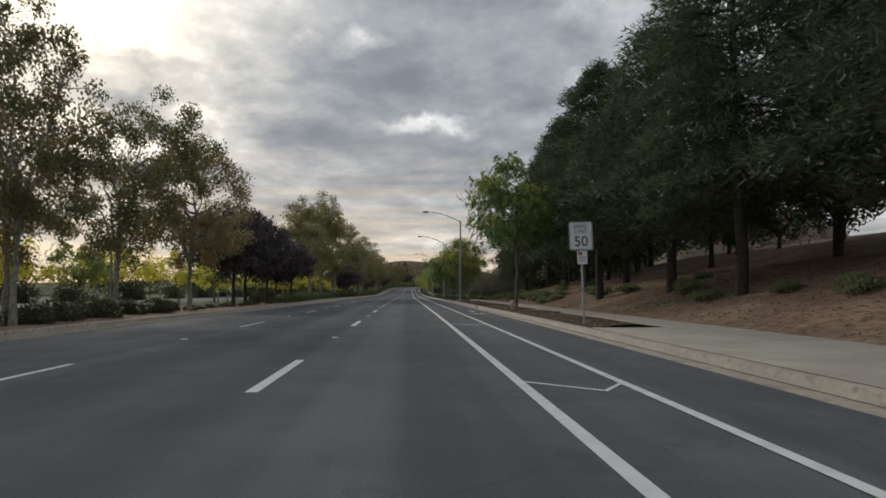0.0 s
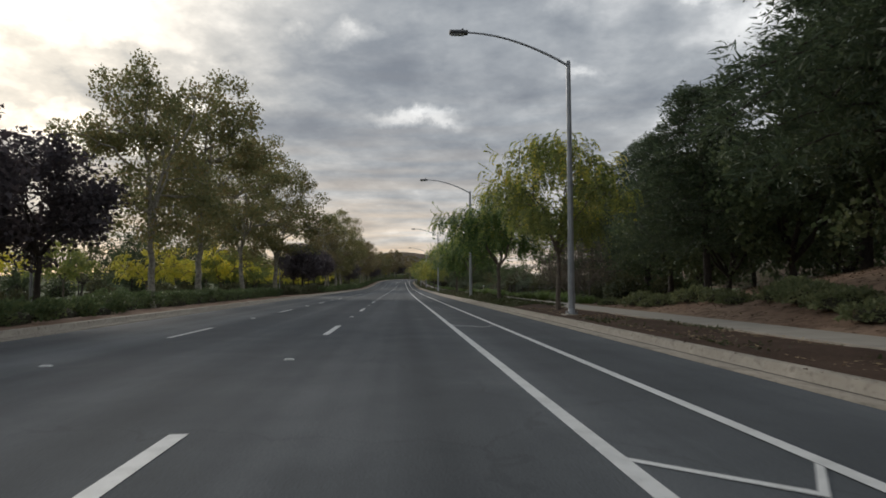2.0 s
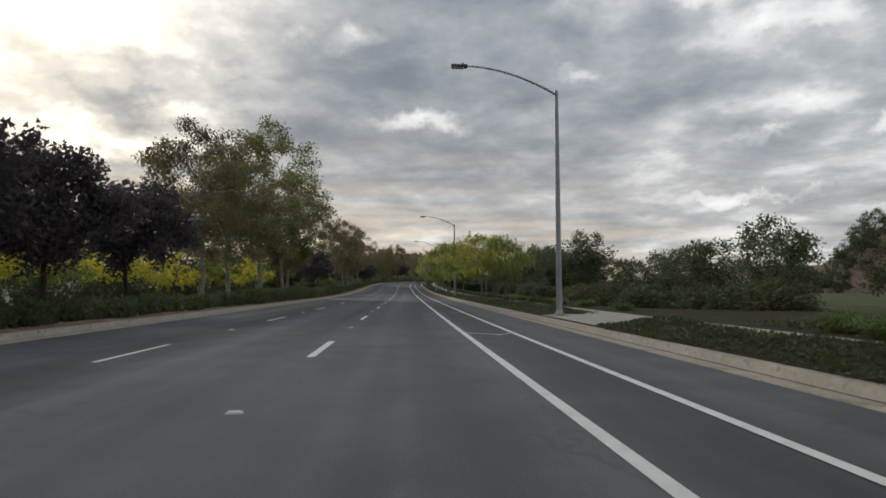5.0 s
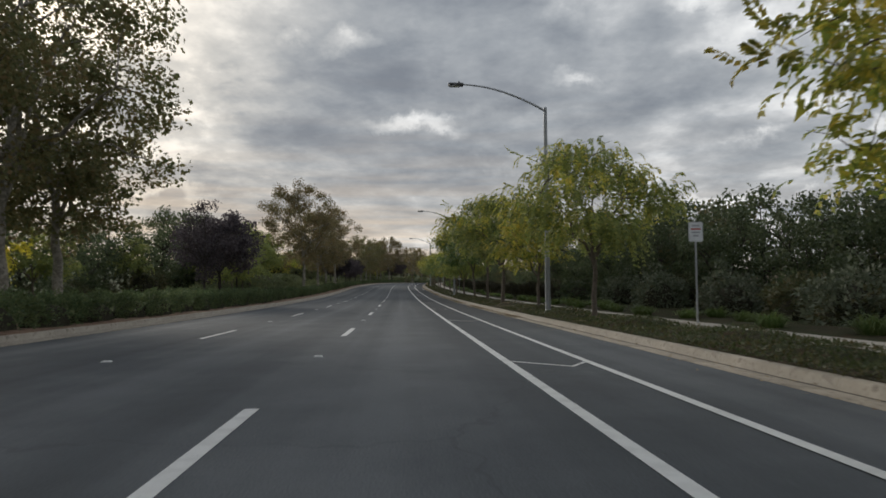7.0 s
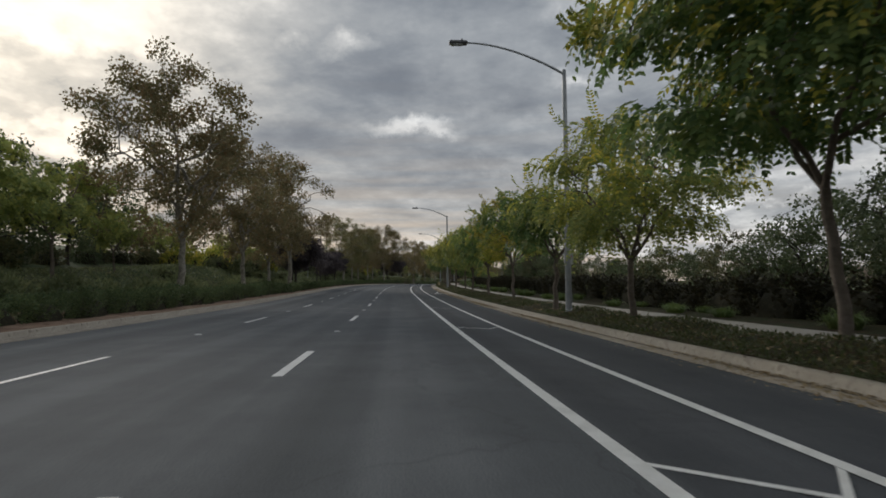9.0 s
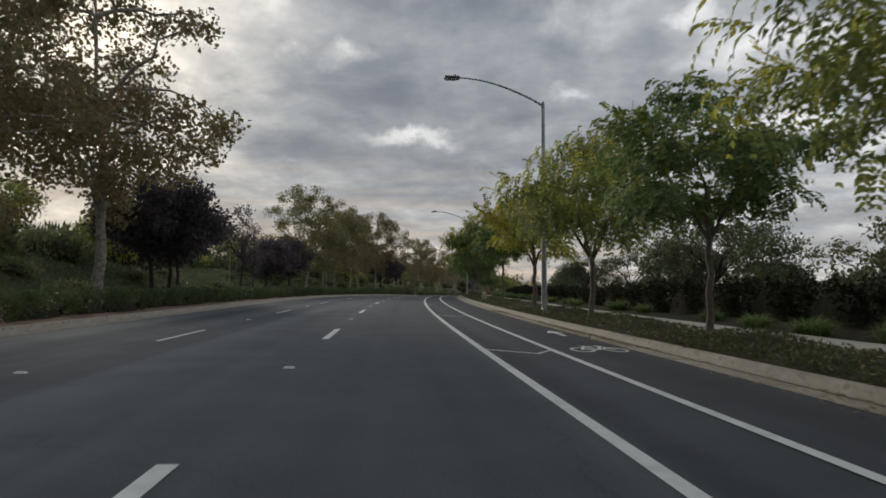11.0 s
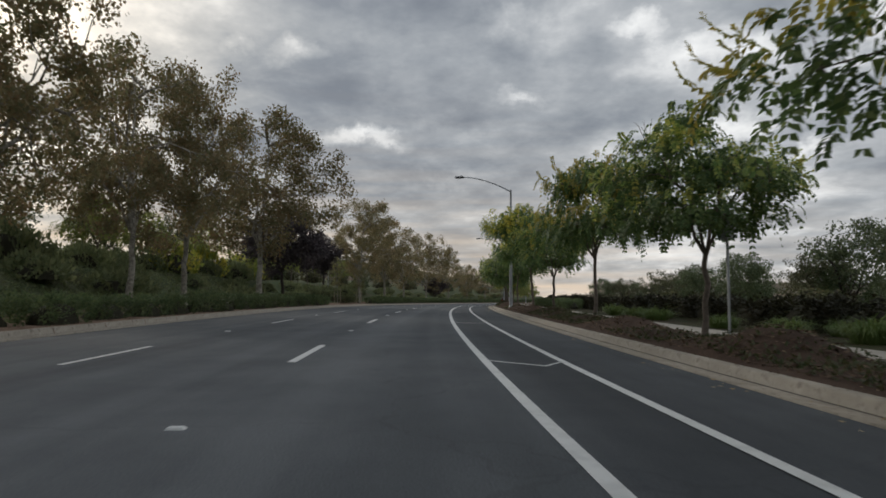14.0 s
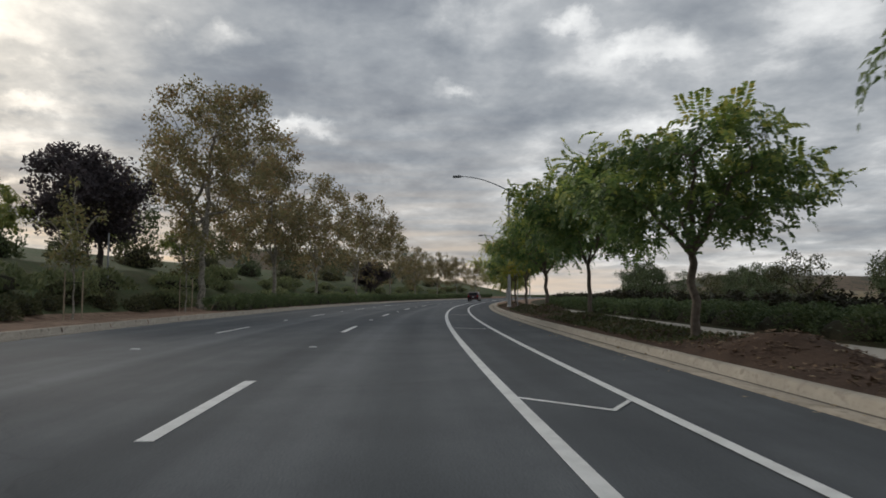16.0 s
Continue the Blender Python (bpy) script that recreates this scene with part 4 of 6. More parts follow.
def conifer(label, seed, H, clear, R, boughs=64):
    """A dark conifer: a straight trunk and tiers of drooping boughs set with needle sprays."""
    rng = np.random.default_rng(seed)
    root = thing("pine_tree", label, "tree")
    zs = np.linspace(-0.3, H, 9)
    sway = np.cumsum(rng.normal(0, 0.05, (9, 2)), axis=0)
    tp = np.stack([sway[:, 0], sway[:, 1], zs], -1)
    tubes, pts, dirs = [(tp, np.linspace(0.27, 0.03, 9))], [], []
    for i in range(boughs):
        u = (i + rng.uniform(0, 1)) / boughs
        z = clear + (H * 0.97 - clear) * u ** 0.9
        L = R * (0.25 + 0.95 * (1 - u) ** 0.75) * rng.uniform(0.65, 1.15) * (0.8 if u < 0.12 else 1.0)
        a = i * 2.39996 + rng.uniform(-0.4, 0.4)
        o = np.array([math.cos(a), math.sin(a), 0])
        st = np.array([np.interp(z, zs, sway[:, 0]), np.interp(z, zs, sway[:, 1]), z])
        v = np.linspace(0, 1, 6)[:, None]
        p = st + o * L * v + np.array([0, 0, 1.0]) * L * (0.22 * v - 0.42 * v * v) + rng.normal(0, 0.05, (6, 3)) * v
        tubes.append((p, np.linspace(0.06, 0.015, 6)))
        m = int(44 + 66 * L / R)
        w = rng.random(m) ** 0.75
        q = np.stack([np.interp(w, v[:, 0], p[:, j]) for j in range(3)], -1)
        side = np.cross(o, [0, 0, 1.0])
        sw = rng.normal(0, 0.30, (m, 1)) * L * (1.05 - 0.6 * w[:, None])
        q = q + side * sw - np.array([0, 0, 0.10]) * np.abs(sw) + rng.normal(0, 0.12, (m, 3))
        pts.append(q), dirs.append(unit(o + side * np.sign(sw) * 0.5 + rng.normal(0, 0.3, (m, 3)) + np.array([0, 0, 0.15])))
    part("trunk", tube_mesh("trunk", tubes, M_DARKBARK, 7), None, root)
    p, d = np.concatenate(pts), np.concatenate(dirs)
    bits = []
    for _ in range(8):
        a = unit(d + rng.normal(0, 0.5, d.shape))
        b = unit(np.cross(a, rng.normal(0, 1, d.shape)))
        L = rng.uniform(0.18, 0.38, len(p))
        bits.append(darts(p + rng.normal(0, 0.15, p.shape), a, b, L, L * 0.24))
    part("crown", joined("crown", bits, L_PINE), None, root)
    return root


class Kinds:
    """Keeps the first of each kind of plant and gives out copies."""

    def __init__(self, makers):
        self.makers, self.made, self.used = makers, {}, set()

    def put(self, key, m):
        if key not in self.made:
            self.made[key] = self.makers[key]()
        ob = self.made[key]
        if key not in self.used:
            self.used.add(key)
            ob.matrix_basis = m
            return ob
        return copy_thing(ob, _unscaled(ob, m))


def _unscaled(ob, m):
    s = ob.matrix_basis.to_scale()
    return m @ Matrix.Diagonal((1 / s[0], 1 / s[1], 1 / s[2], 1))


TL = "tall plane tree with pale trunk and browning leaves"
GL = "street tree with drooping feathery green leaves beside the kerb"
ML = "street tree with dark green crown and yellowing shoots on top"
YL = "street tree with drooping yellowing leaves beside the kerb"
trees = Kinds({
    "plane_a": lambda: tree("plane_tree", TL, "tree", 11, 13.2, 3.7, 4.8, M_PLANEBARK, L_PLANE, 120, 0.88, 165, 0.172, 0.20, 10),
    "plane_b": lambda: tree("plane_tree", TL, "tree", 12, 12.6, 3.6, 4.2, M_PLANEBARK, L_PLANE, 108, 0.88, 165, 0.172, 0.19, 9),
    "plane_c": lambda: tree("plane_tree", "tall plane tree with pale trunk and olive green leaves", "tree", 13, 13.0, 3.7, 4.1, M_PLANEBARK, L_PLANEG, 108, 0.88, 165, 0.172, 0.19, 9),
    "plane_g": lambda: tree("plane_tree", "tall plane tree with pale trunk and olive green leaves", "tree", 14, 13.2, 3.7, 4.6, M_PLANEBARK, L_PLANEG, 116, 0.88, 165, 0.172, 0.19, 10),
    "plane_far": lambda: tree("plane_tree", TL, "tree", 15, 12.8, 2.9, 4.6, M_PLANEBARK, L_PLANE, 100, 1.0, 70, 0.26, 0.16, 8, plain_leaf=True),
    "plum_a": lambda: tree("plum_tree", "dense dark purple plum tree", "tree", 21, 6.8, 2.3, 3.0, M_DARKBARK, L_PLUM, 100, 0.80, 120, 0.2, 0.13, 7, "round"),
    "plum_b": lambda: tree("plum_tree", "dense dark purple plum tree", "tree", 22, 6.4, 2.2, 2.7, M_DARKBARK, L_PLUM, 90, 0.80, 120, 0.2, 0.12, 6, "round"),
    "plum_thin": lambda: tree("plum_tree", "slender half-bare purple plum tree", "tree", 23, 7.6, 2.3, 1.9, M_DARKBARK, L_PLUM, 34, 0.62, 70, 0.15, 0.09, 7),
    "weep_a": lambda: street_tree("street tree with long fine hanging green fronds beside the kerb", 31, 6.6, 2.1, 3.6, L_WEEP, L_SHOOT, 0.11, 17, 58, 0.66, 7, 0.145, 0.48, (0.5, 1.35), 0.9, 0.25, 0.42),
    "weep_b": lambda: street_tree("street tree with long fine hanging green fronds beside the kerb", 36, 6.4, 2.0, 3.5, L_WEEP, L_SHOOT, 0.10, 16, 56, 0.66, 7, 0.145, 0.48, (0.5, 1.35), 0.9, -0.2, 0.42),
    "green_a": lambda: street_tree(GL, 33, 6.7, 2.45, 3.5, L_GREEN, L_SHOOT, 0.085, 18, 54, 0.52, 6, 0.155, 0.56, (0.3, 1.0), 0.65, 0.25, 0.5),
    "green_b": lambda: street_tree(GL, 38, 6.3, 2.4, 3.6, L_GREEN, L_SHOOT, 0.11, 17, 46, 0.50, 5, 0.155, 0.56, (0.3, 1.0), 0.65, -0.2, 0.42, 0.34),
    "green_c": lambda: street_tree(GL, 35, 6.8, 2.5, 3.2, L_GREEN, L_SHOOT, 0.088, 17, 46, 0.50, 5, 0.155, 0.56, (0.3, 1.0), 0.65, 0.1, 0.55),
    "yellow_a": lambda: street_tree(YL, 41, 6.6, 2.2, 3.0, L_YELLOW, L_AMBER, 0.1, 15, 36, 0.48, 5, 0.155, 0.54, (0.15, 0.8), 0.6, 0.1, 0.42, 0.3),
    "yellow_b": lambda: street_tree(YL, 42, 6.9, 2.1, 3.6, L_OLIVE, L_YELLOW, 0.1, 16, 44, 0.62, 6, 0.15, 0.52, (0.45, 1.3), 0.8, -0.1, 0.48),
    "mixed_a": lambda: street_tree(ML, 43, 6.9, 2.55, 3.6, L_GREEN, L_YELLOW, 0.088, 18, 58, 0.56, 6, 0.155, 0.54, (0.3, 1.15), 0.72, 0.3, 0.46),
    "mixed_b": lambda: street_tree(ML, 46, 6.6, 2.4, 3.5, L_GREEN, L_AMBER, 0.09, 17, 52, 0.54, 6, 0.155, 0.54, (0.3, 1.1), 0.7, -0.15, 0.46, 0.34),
    "gold": lambda: tree("golden_tree", "small golden yellow tree across the median", "tree", 51, 4.6, 1.5, 2.6, M_BARK, L_GOLD, 40, 0.5, 5, 0.75, 0.08, 5, "umbrella", "far"),
    "limegreen": lambda: tree("golden_tree", "small yellow green tree across the median", "tree", 52, 4.8, 1.5, 2.5, M_BARK, L_OLIVE, 46, 0.5, 5, 0.75, 0.08, 5, "umbrella", "far"),
    "pine_a": lambda: conifer("large dark conifer on the earth bank", 61, 16.0, 3.5, 5.4),
    "pine_b": lambda: conifer("large dark conifer on the earth bank", 62, 14.0, 2.9, 5.6, 60),
    "oak_a": lambda: tree("oak_tree", "broad dark evergreen oak with dense crown", "tree", 71, 10.5, 1.9, 5.0, M_DARKBARK, L_OAK, 110, 0.98, 80, 0.215, 0.22, 8, "round"),
    "oak_b": lambda: tree("oak_tree", "dark evergreen tree behind the shrubs", "tree", 72, 9.0, 1.6, 3.8, M_DARKBARK, L_OAK, 70, 1.0, 46, 0.28, 0.18, 7, "oval"),
    "bushy": lambda: tree("oak_tree", "low dense dark evergreen tree behind the footpath", "tree", 73, 7.5, 0.7, 3.6, M_DARKBARK, L_OAK, 84, 0.92, 72, 0.22, 0.16, 8, "round"),
    "sparse": lambda: tree("oak_tree", "open crooked dark tree behind the fence", "tree", 74, 6.8, 1.3, 3.2, M_DARKBARK, L_BUSH, 46, 0.75, 70, 0.19, 0.15, 8, "round"),
    "dry": lambda: tree("dry_bush", "grey-brown half-bare bush behind the footpath", "shrub", 75, 3.8, 0.4, 2.4, M_BARK, L_DRY, 60, 0.6, 60, 0.10, 0.08, 9, "round", slim=0.35),
    "far_a": lambda: tree("background_tree", "dull green tree far behind the road", "tree", 81, 8.5, 1.4, 4.0, M_DARKBARK, L_FAR, 55, 1.1, 36, 0.33, 0.15, 6, "round"),
    "far_b": lambda: tree("background_tree", "dull olive tree far behind the road", "tree", 82, 7.5, 1.2, 3.4, M_DARKBARK, L_BUSH, 50, 1.05, 36, 0.32, 0.13, 6, "oval"),
    "young": lambda: tree("young_tree", "thin young plane tree with sparse leaves", "tree", 91, 5.2, 1.6, 1.0, M_PLANEBARK, L_PLANEG, 26, 0.4, 36, 0.14, 0.04, 5),
})


def plant(key, s, d, scale=1.0, tall=1.0, rz=None):
    global _turn
    _turn = (_turn * 1.618 + 71.0) % 360
    return trees.put(key, set_at(s, d, float(lie(s, d)) + 0.03, _turn if rz is None else rz, scale, tall))


_turn = 10.0

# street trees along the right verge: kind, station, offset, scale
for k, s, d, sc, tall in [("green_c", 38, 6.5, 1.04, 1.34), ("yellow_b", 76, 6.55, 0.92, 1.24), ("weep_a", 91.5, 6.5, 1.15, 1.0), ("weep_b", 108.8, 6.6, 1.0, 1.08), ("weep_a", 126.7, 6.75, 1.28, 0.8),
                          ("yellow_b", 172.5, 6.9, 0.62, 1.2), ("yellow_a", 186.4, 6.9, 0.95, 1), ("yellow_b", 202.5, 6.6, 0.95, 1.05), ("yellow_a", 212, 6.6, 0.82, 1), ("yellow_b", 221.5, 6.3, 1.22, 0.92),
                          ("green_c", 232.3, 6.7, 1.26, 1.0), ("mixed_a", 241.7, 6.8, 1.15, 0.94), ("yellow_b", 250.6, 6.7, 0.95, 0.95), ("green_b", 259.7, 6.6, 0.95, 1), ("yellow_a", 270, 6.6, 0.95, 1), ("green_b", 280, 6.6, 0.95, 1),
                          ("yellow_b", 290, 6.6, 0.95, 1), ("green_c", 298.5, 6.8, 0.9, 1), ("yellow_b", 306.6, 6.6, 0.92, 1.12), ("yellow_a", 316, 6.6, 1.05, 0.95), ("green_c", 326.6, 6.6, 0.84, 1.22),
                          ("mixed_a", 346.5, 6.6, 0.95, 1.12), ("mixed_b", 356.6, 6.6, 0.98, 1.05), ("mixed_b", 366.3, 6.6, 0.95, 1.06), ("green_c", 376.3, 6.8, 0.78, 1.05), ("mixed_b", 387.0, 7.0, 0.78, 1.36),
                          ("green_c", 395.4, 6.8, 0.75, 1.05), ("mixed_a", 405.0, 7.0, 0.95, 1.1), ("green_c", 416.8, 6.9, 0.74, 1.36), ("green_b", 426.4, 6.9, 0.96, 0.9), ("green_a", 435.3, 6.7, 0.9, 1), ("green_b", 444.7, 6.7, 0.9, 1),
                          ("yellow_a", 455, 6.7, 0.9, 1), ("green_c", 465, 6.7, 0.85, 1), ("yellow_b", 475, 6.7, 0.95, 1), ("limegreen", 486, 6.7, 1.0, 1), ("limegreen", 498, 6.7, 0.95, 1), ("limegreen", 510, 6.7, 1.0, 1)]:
    plant(k, s, d, sc, tall)

# plane trees of the median
for k, s, d, sc, tall in [("plane_b", 6, -12.2, 0.66, 1.2), ("plane_c", 13, -12.0, 0.6, 1.25), ("plane_g", 20, -12.0, 0.54, 1.4), ("plane_c", 26.4, -11.8, 0.62, 1.15), ("plane_b", 33.8, -11.2, 0.66, 1.05), ("plane_b", 28, -17, 0.7, 1),
                          ("plane_c", 82.5, -12.2, 0.9, 1.1), ("plane_c", 96.5, -14.3, 1.15, 1), ("plane_g", 110.8, -14.6, 1.1, 1.02), ("plane_g", 119.6, -13.2, 1.26, 0.85),
                          ("plane_b", 173, -14.2, 0.95, 1.05), ("plane_c", 181, -14.5, 1.0, 1), ("plane_g", 190, -14, 1.25, 1), ("plane_g", 203.6, -14.4, 1.1, 1.02), ("plane_c", 207.6, -14.4, 1.15, 0.9),
                          ("plane_a", 275.8, -14.3, 1.2, 1), ("plane_b", 293.4, -14.3, 1.1, 1), ("plane_a", 305, -14.3, 0.9, 1), ("plane_b", 314.5, -13.6, 1.3, 1), ("plane_g", 366.5, -14.3, 1.06, 0.96),
                          ("plane_c", 375.3, -14.3, 0.95, 1.04), ("plane_a", 382.9, -14.3, 0.86, 1.14), ("plane_b", 393.8, -14.3, 0.9, 1.14), ("plane_a", 400.4, -14.3, 0.84, 1.28), ("plane_b", 414.5, -14.3, 1.28, 1.0),
                          ("plane_a", 453.5, -14.4, 1.08, 1.05), ("plane_b", 468.3, -14.3, 1.02, 1.1), ("plane_far", 482, -14.3, 1.0, 1.1), ("plane_far", 500, -14.4, 1.05, 1.1), ("plane_far", 520, -14.4, 0.95, 1.05), ("plane_far", 538, -14.4, 0.8, 1), ("plane_far", 556, -14.4, 0.8, 1), ("plane_far", 574, -14.4, 0.8, 1), ("plane_far", 592, -14, 0.8, 1)]:
    plant(k, s, d, sc, tall)

# purple plums
for k, s, d, sc in [("plum_a", 45, -11.9, 1.0), ("plum_b", 50.5, -12.4, 1.1), ("plum_a", 59.5, -12.7, 1.0), ("plum_b", 65.5, -13, 1.0), ("plum_a", 73.5, -13, 0.95), ("plum_b", 138, -14.2, 1.05), ("plum_a", 145.5, -14.4, 1.05), ("plum_b", 153.8, -14.6, 1.05),
                    ("plum_a", 162, -14.6, 1.0), ("plum_thin", 227, -14.3, 0.95), ("plum_a", 232.8, -14.6, 1.05), ("plum_b", 249.5, -17.5, 0.95), ("plum_a", 322.5, -14.2, 1.1), ("plum_b", 327.5, -15.2, 1.1), ("plum_a", 333.5, -16.8, 0.92), ("plum_thin", 341.5, -14.6, 1.0), ("plum_thin", 346.2, -14.8, 0.8),
                    ("plum_b", 350.9, -14.8, 0.9), ("plum_a", 360.7, -15, 0.95), ("plum_a", 425.5, -15.6, 1.3), ("plum_b", 448, -18, 1.15), ("plum_b", 508, -14.5, 0.9)]:
    plant(k, s, d, sc)
for s in (437, 447.8):
    plant("young", s, -13.0)

# golden trees on the far side of the median and of the other carriageway
rng = np.random.default_rng(5)
for i, s in enumerate(np.arange(14, 226, 8.5)):
    plant("gold" if i % 3 and not 122 < s < 150 else "limegreen", float(s + rng.uniform(-2, 2)), float(-19 - rng.uniform(0, 2.5)), float(rng.uniform(0.85, 1.1)))
for i, s in enumerate(np.arange(236, 470, 11.0)):
    plant("limegreen", float(s + rng.uniform(-3, 3)), float(-20 - rng.uniform(0, 4)), float(rng.uniform(0.8, 1.1)))
for k, s, d, sc in [("limegreen", 240.5, -15.8, 0.95), ("limegreen", 246.5, -16.2, 1.05), ("limegreen", 252.5, -16.8, 1.15), ("limegreen", 257, -18.5, 1.55), ("limegreen", 263, -20, 1.6), ("limegreen", 270, -19.5, 1.4), ("oak_b", 254, -23, 0.85), ("oak_b", 262, -24.5, 0.95), ("oak_b", 271, -23.5, 0.85), ("oak_b", 281, -24, 0.85), ("oak_b", 246, -24, 0.9),
                    ("gold", 118, -18.5, 1.2), ("limegreen", 126, -19, 1.25), ("limegreen", 133, -19.5, 1.2)]:
    plant(k, s, d, sc)
# dark trees behind the golden ones
for i, s in enumerate(np.arange(112, 172, 5.6)):
    plant(("oak_b", "bushy")[i % 2], float(s), float(-25 - (i % 3) * 1.4), 0.72 + 0.05 * (i % 4))
# evergreen belt further left
for i, s in enumerate(np.arange(6, 610, 12.0)):
    plant(("oak_b", "far_a", "far_b")[i % 3], float(s + rng.uniform(-2, 2)), float(-35 - rng.uniform(0, 8)) if s < 240 else float(-27 - rng.uniform(0, 9)), float(rng.uniform(0.65, 0.95)))

# conifers and oaks on the right bank
for k, s, d, sc in [("pine_a", 12, 13.5, 1.0), ("pine_b", 19, 17, 1.0), ("pine_a", 24.5, 13.2, 1.0), ("pine_b", 31, 13.0, 1.0), ("pine_a", 37.8, 11.6, 0.9), ("pine_b", 45, 15.5, 1.0), ("pine_b", 51, 14.5, 0.95), ("pine_a", 55, 20, 1.0), ("pine_a", 60, 15.0, 1.0), ("pine_b", 67, 14.8, 1.05),
                    ("pine_b", 74, 18.5, 0.9), ("pine_b", 80, 15, 0.75), ("oak_a", 88, 16.5, 0.85), ("pine_b", 101, 20.0, 0.95), ("pine_b", 112.5, 19.0, 0.85), ("pine_a", 106, 25.0, 0.8), ("dry", 99, 13.0, 1.25), ("dry", 104, 14.0, 1.3), ("dry", 96, 13.6, 1.2), ("dry", 112, 15.5, 0.9), ("pine_b", 30, 21, 1.0), ("pine_a", 62, 24, 1.0), ("oak_a", 27, 19, 0.8), ("oak_a", 40, 19.5, 0.8), ("oak_a", 14, 17.5, 0.8), ("oak_b", 92, 24, 1.1)]:
    plant(k, s, d, sc)

# dense dark trees behind the footpath
for i, s in enumerate(np.arange(158, 240, 4.3)):
    plant(("bushy", "oak_b", "far_a")[i % 3], float(s + rng.uniform(-1.2, 1.2)), float(18.5 + rng.uniform(0, 5)), float(rng.uniform(0.45, 0.6) if s < 195 else rng.uniform(0.7, 0.9)))
for i, s in enumerate(np.arange(203, 242, 4.6)):
    plant("bushy", float(s + rng.uniform(-1, 1)), float(15.8 + rng.uniform(0, 2)), float(rng.uniform(0.6, 0.78)))
for s, d, sc in [(353, 23, 0.85), (361, 29, 0.8), (345, 30, 0.8), (398, 22, 0.5), (404, 26, 0.6), (414, 30, 0.65), (424, 22, 0.5), (436, 23, 0.6), (441, 28, 0.7), (449, 22, 0.55), (247, 17, 0.9), (254, 22, 0.8), (325, 20, 0.95), (330.5, 21, 0.88), (337, 22, 0.85), (123, 18.5, 0.9), (377.5, 23, 0.92), (382, 25, 0.8)]:
    plant("sparse", s, d, sc)
for i, s in enumerate(np.arange(176, 240, 5.2)):
    plant("oak_b", float(s), float(-24 - rng.uniform(0, 3)), float(rng.uniform(0.6, 0.8)))
for i, s in enumerate(np.arange(240, 336, 6.0)):
    plant(("far_a", "bushy")[i % 2], float(s + rng.uniform(-1, 1)), float(20 + rng.uniform(0, 5)), float(rng.uniform(0.42, 0.62)))
for s, d, sc in [(52, 16.5, 1.1), (58, 17, 1.15), (64, 16.5, 1.1), (70, 17, 1.1), (76, 16.8, 1.1), (82, 17, 1.0), (113.5, 21.5, 1.0), (88, 18.5, 1.0), (95, 18.5, 0.95), (240, 17.5, 0.8), (246, 16.8, 0.75), (252, 17.2, 0.7), (258.5, 17.5, 0.65)]:
    plant("bushy", s, d, sc)
for s, d, sc in [(379.5, 21, 0.6), (385, 21.5, 0.56), (391, 23, 0.66), (397, 23, 0.66), (408, 22, 0.5), (413, 24, 0.56), (419, 23, 0.5), (333.5, 19.5, 0.55)]:
    plant("bushy", s, d, sc)
# rounded evergreens beyond the hedge at the end
for i, s in enumerate(np.arange(436, 520, 8.5)):
    plant("bushy", float(s + rng.uniform(-2, 2)), float(21 + rng.uniform(0, 9)), float(rng.uniform(0.45, 0.68)))
# dark trees along the top of the bank
for i, s in enumerate(np.arange(8, 90, 5.0)):
    plant("bushy", float(s + rng.uniform(-1, 1)), float(24 + rng.uniform(0, 6)), float(rng.uniform(0.9, 1.15)))

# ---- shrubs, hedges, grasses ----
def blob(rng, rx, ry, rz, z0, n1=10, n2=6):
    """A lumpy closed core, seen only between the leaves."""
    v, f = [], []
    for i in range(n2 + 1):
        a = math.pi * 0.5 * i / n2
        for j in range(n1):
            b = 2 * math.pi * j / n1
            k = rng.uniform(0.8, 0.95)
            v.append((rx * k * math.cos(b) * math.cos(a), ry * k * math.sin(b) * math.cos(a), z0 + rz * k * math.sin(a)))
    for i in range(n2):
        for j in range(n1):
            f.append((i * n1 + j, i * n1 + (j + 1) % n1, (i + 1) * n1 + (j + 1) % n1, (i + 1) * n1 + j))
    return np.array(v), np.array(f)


def shrub_mesh(seed, rx, ry, rz, count, size, mat, boxy=False):
    rng = np.random.default_rng(seed)
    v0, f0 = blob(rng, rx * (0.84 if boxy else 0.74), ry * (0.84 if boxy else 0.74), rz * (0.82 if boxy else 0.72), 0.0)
    q = unit(rng.normal(0, 1, (count, 3)))
    q[:, 2] = np.abs(q[:, 2])
    if boxy:
        q = np.sign(q) * np.abs(q) ** 0.45
        q = np.clip(q, -1, 1)
    lump = 1 + 0.13 * np.sin(q[:, 0] * 5 + seed) * np.cos(q[:, 1] * 6 + seed * 2) + 0.1 * np.sin(q[:, 2] * 7 + q[:, 0] * 4)
    p = q * np.array([rx, ry, rz]) * (lump * rng.uniform(0.78, 1.05, count))[:, None]
    a = unit(q * np.array([1 / rx, 1 / ry, 1 / rz]) + rng.normal(0, 0.8, p.shape) + np.array([0, 0, 0.3]))
    b = unit(np.cross(a, rng.normal(0, 1, p.shape)))
    L = size * rng.uniform(0.6, 1.3, count)
    v, f = darts(p, a, b, L, L * 0.75)
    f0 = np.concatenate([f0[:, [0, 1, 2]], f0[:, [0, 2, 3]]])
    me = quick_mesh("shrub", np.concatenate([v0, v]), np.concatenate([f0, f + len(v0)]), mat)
    # second slot paints the core dark, as the shaded inside of the shrub
    me.materials.append(M_SHRUBCORE)
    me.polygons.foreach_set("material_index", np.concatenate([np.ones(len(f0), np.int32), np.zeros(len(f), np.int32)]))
    return me


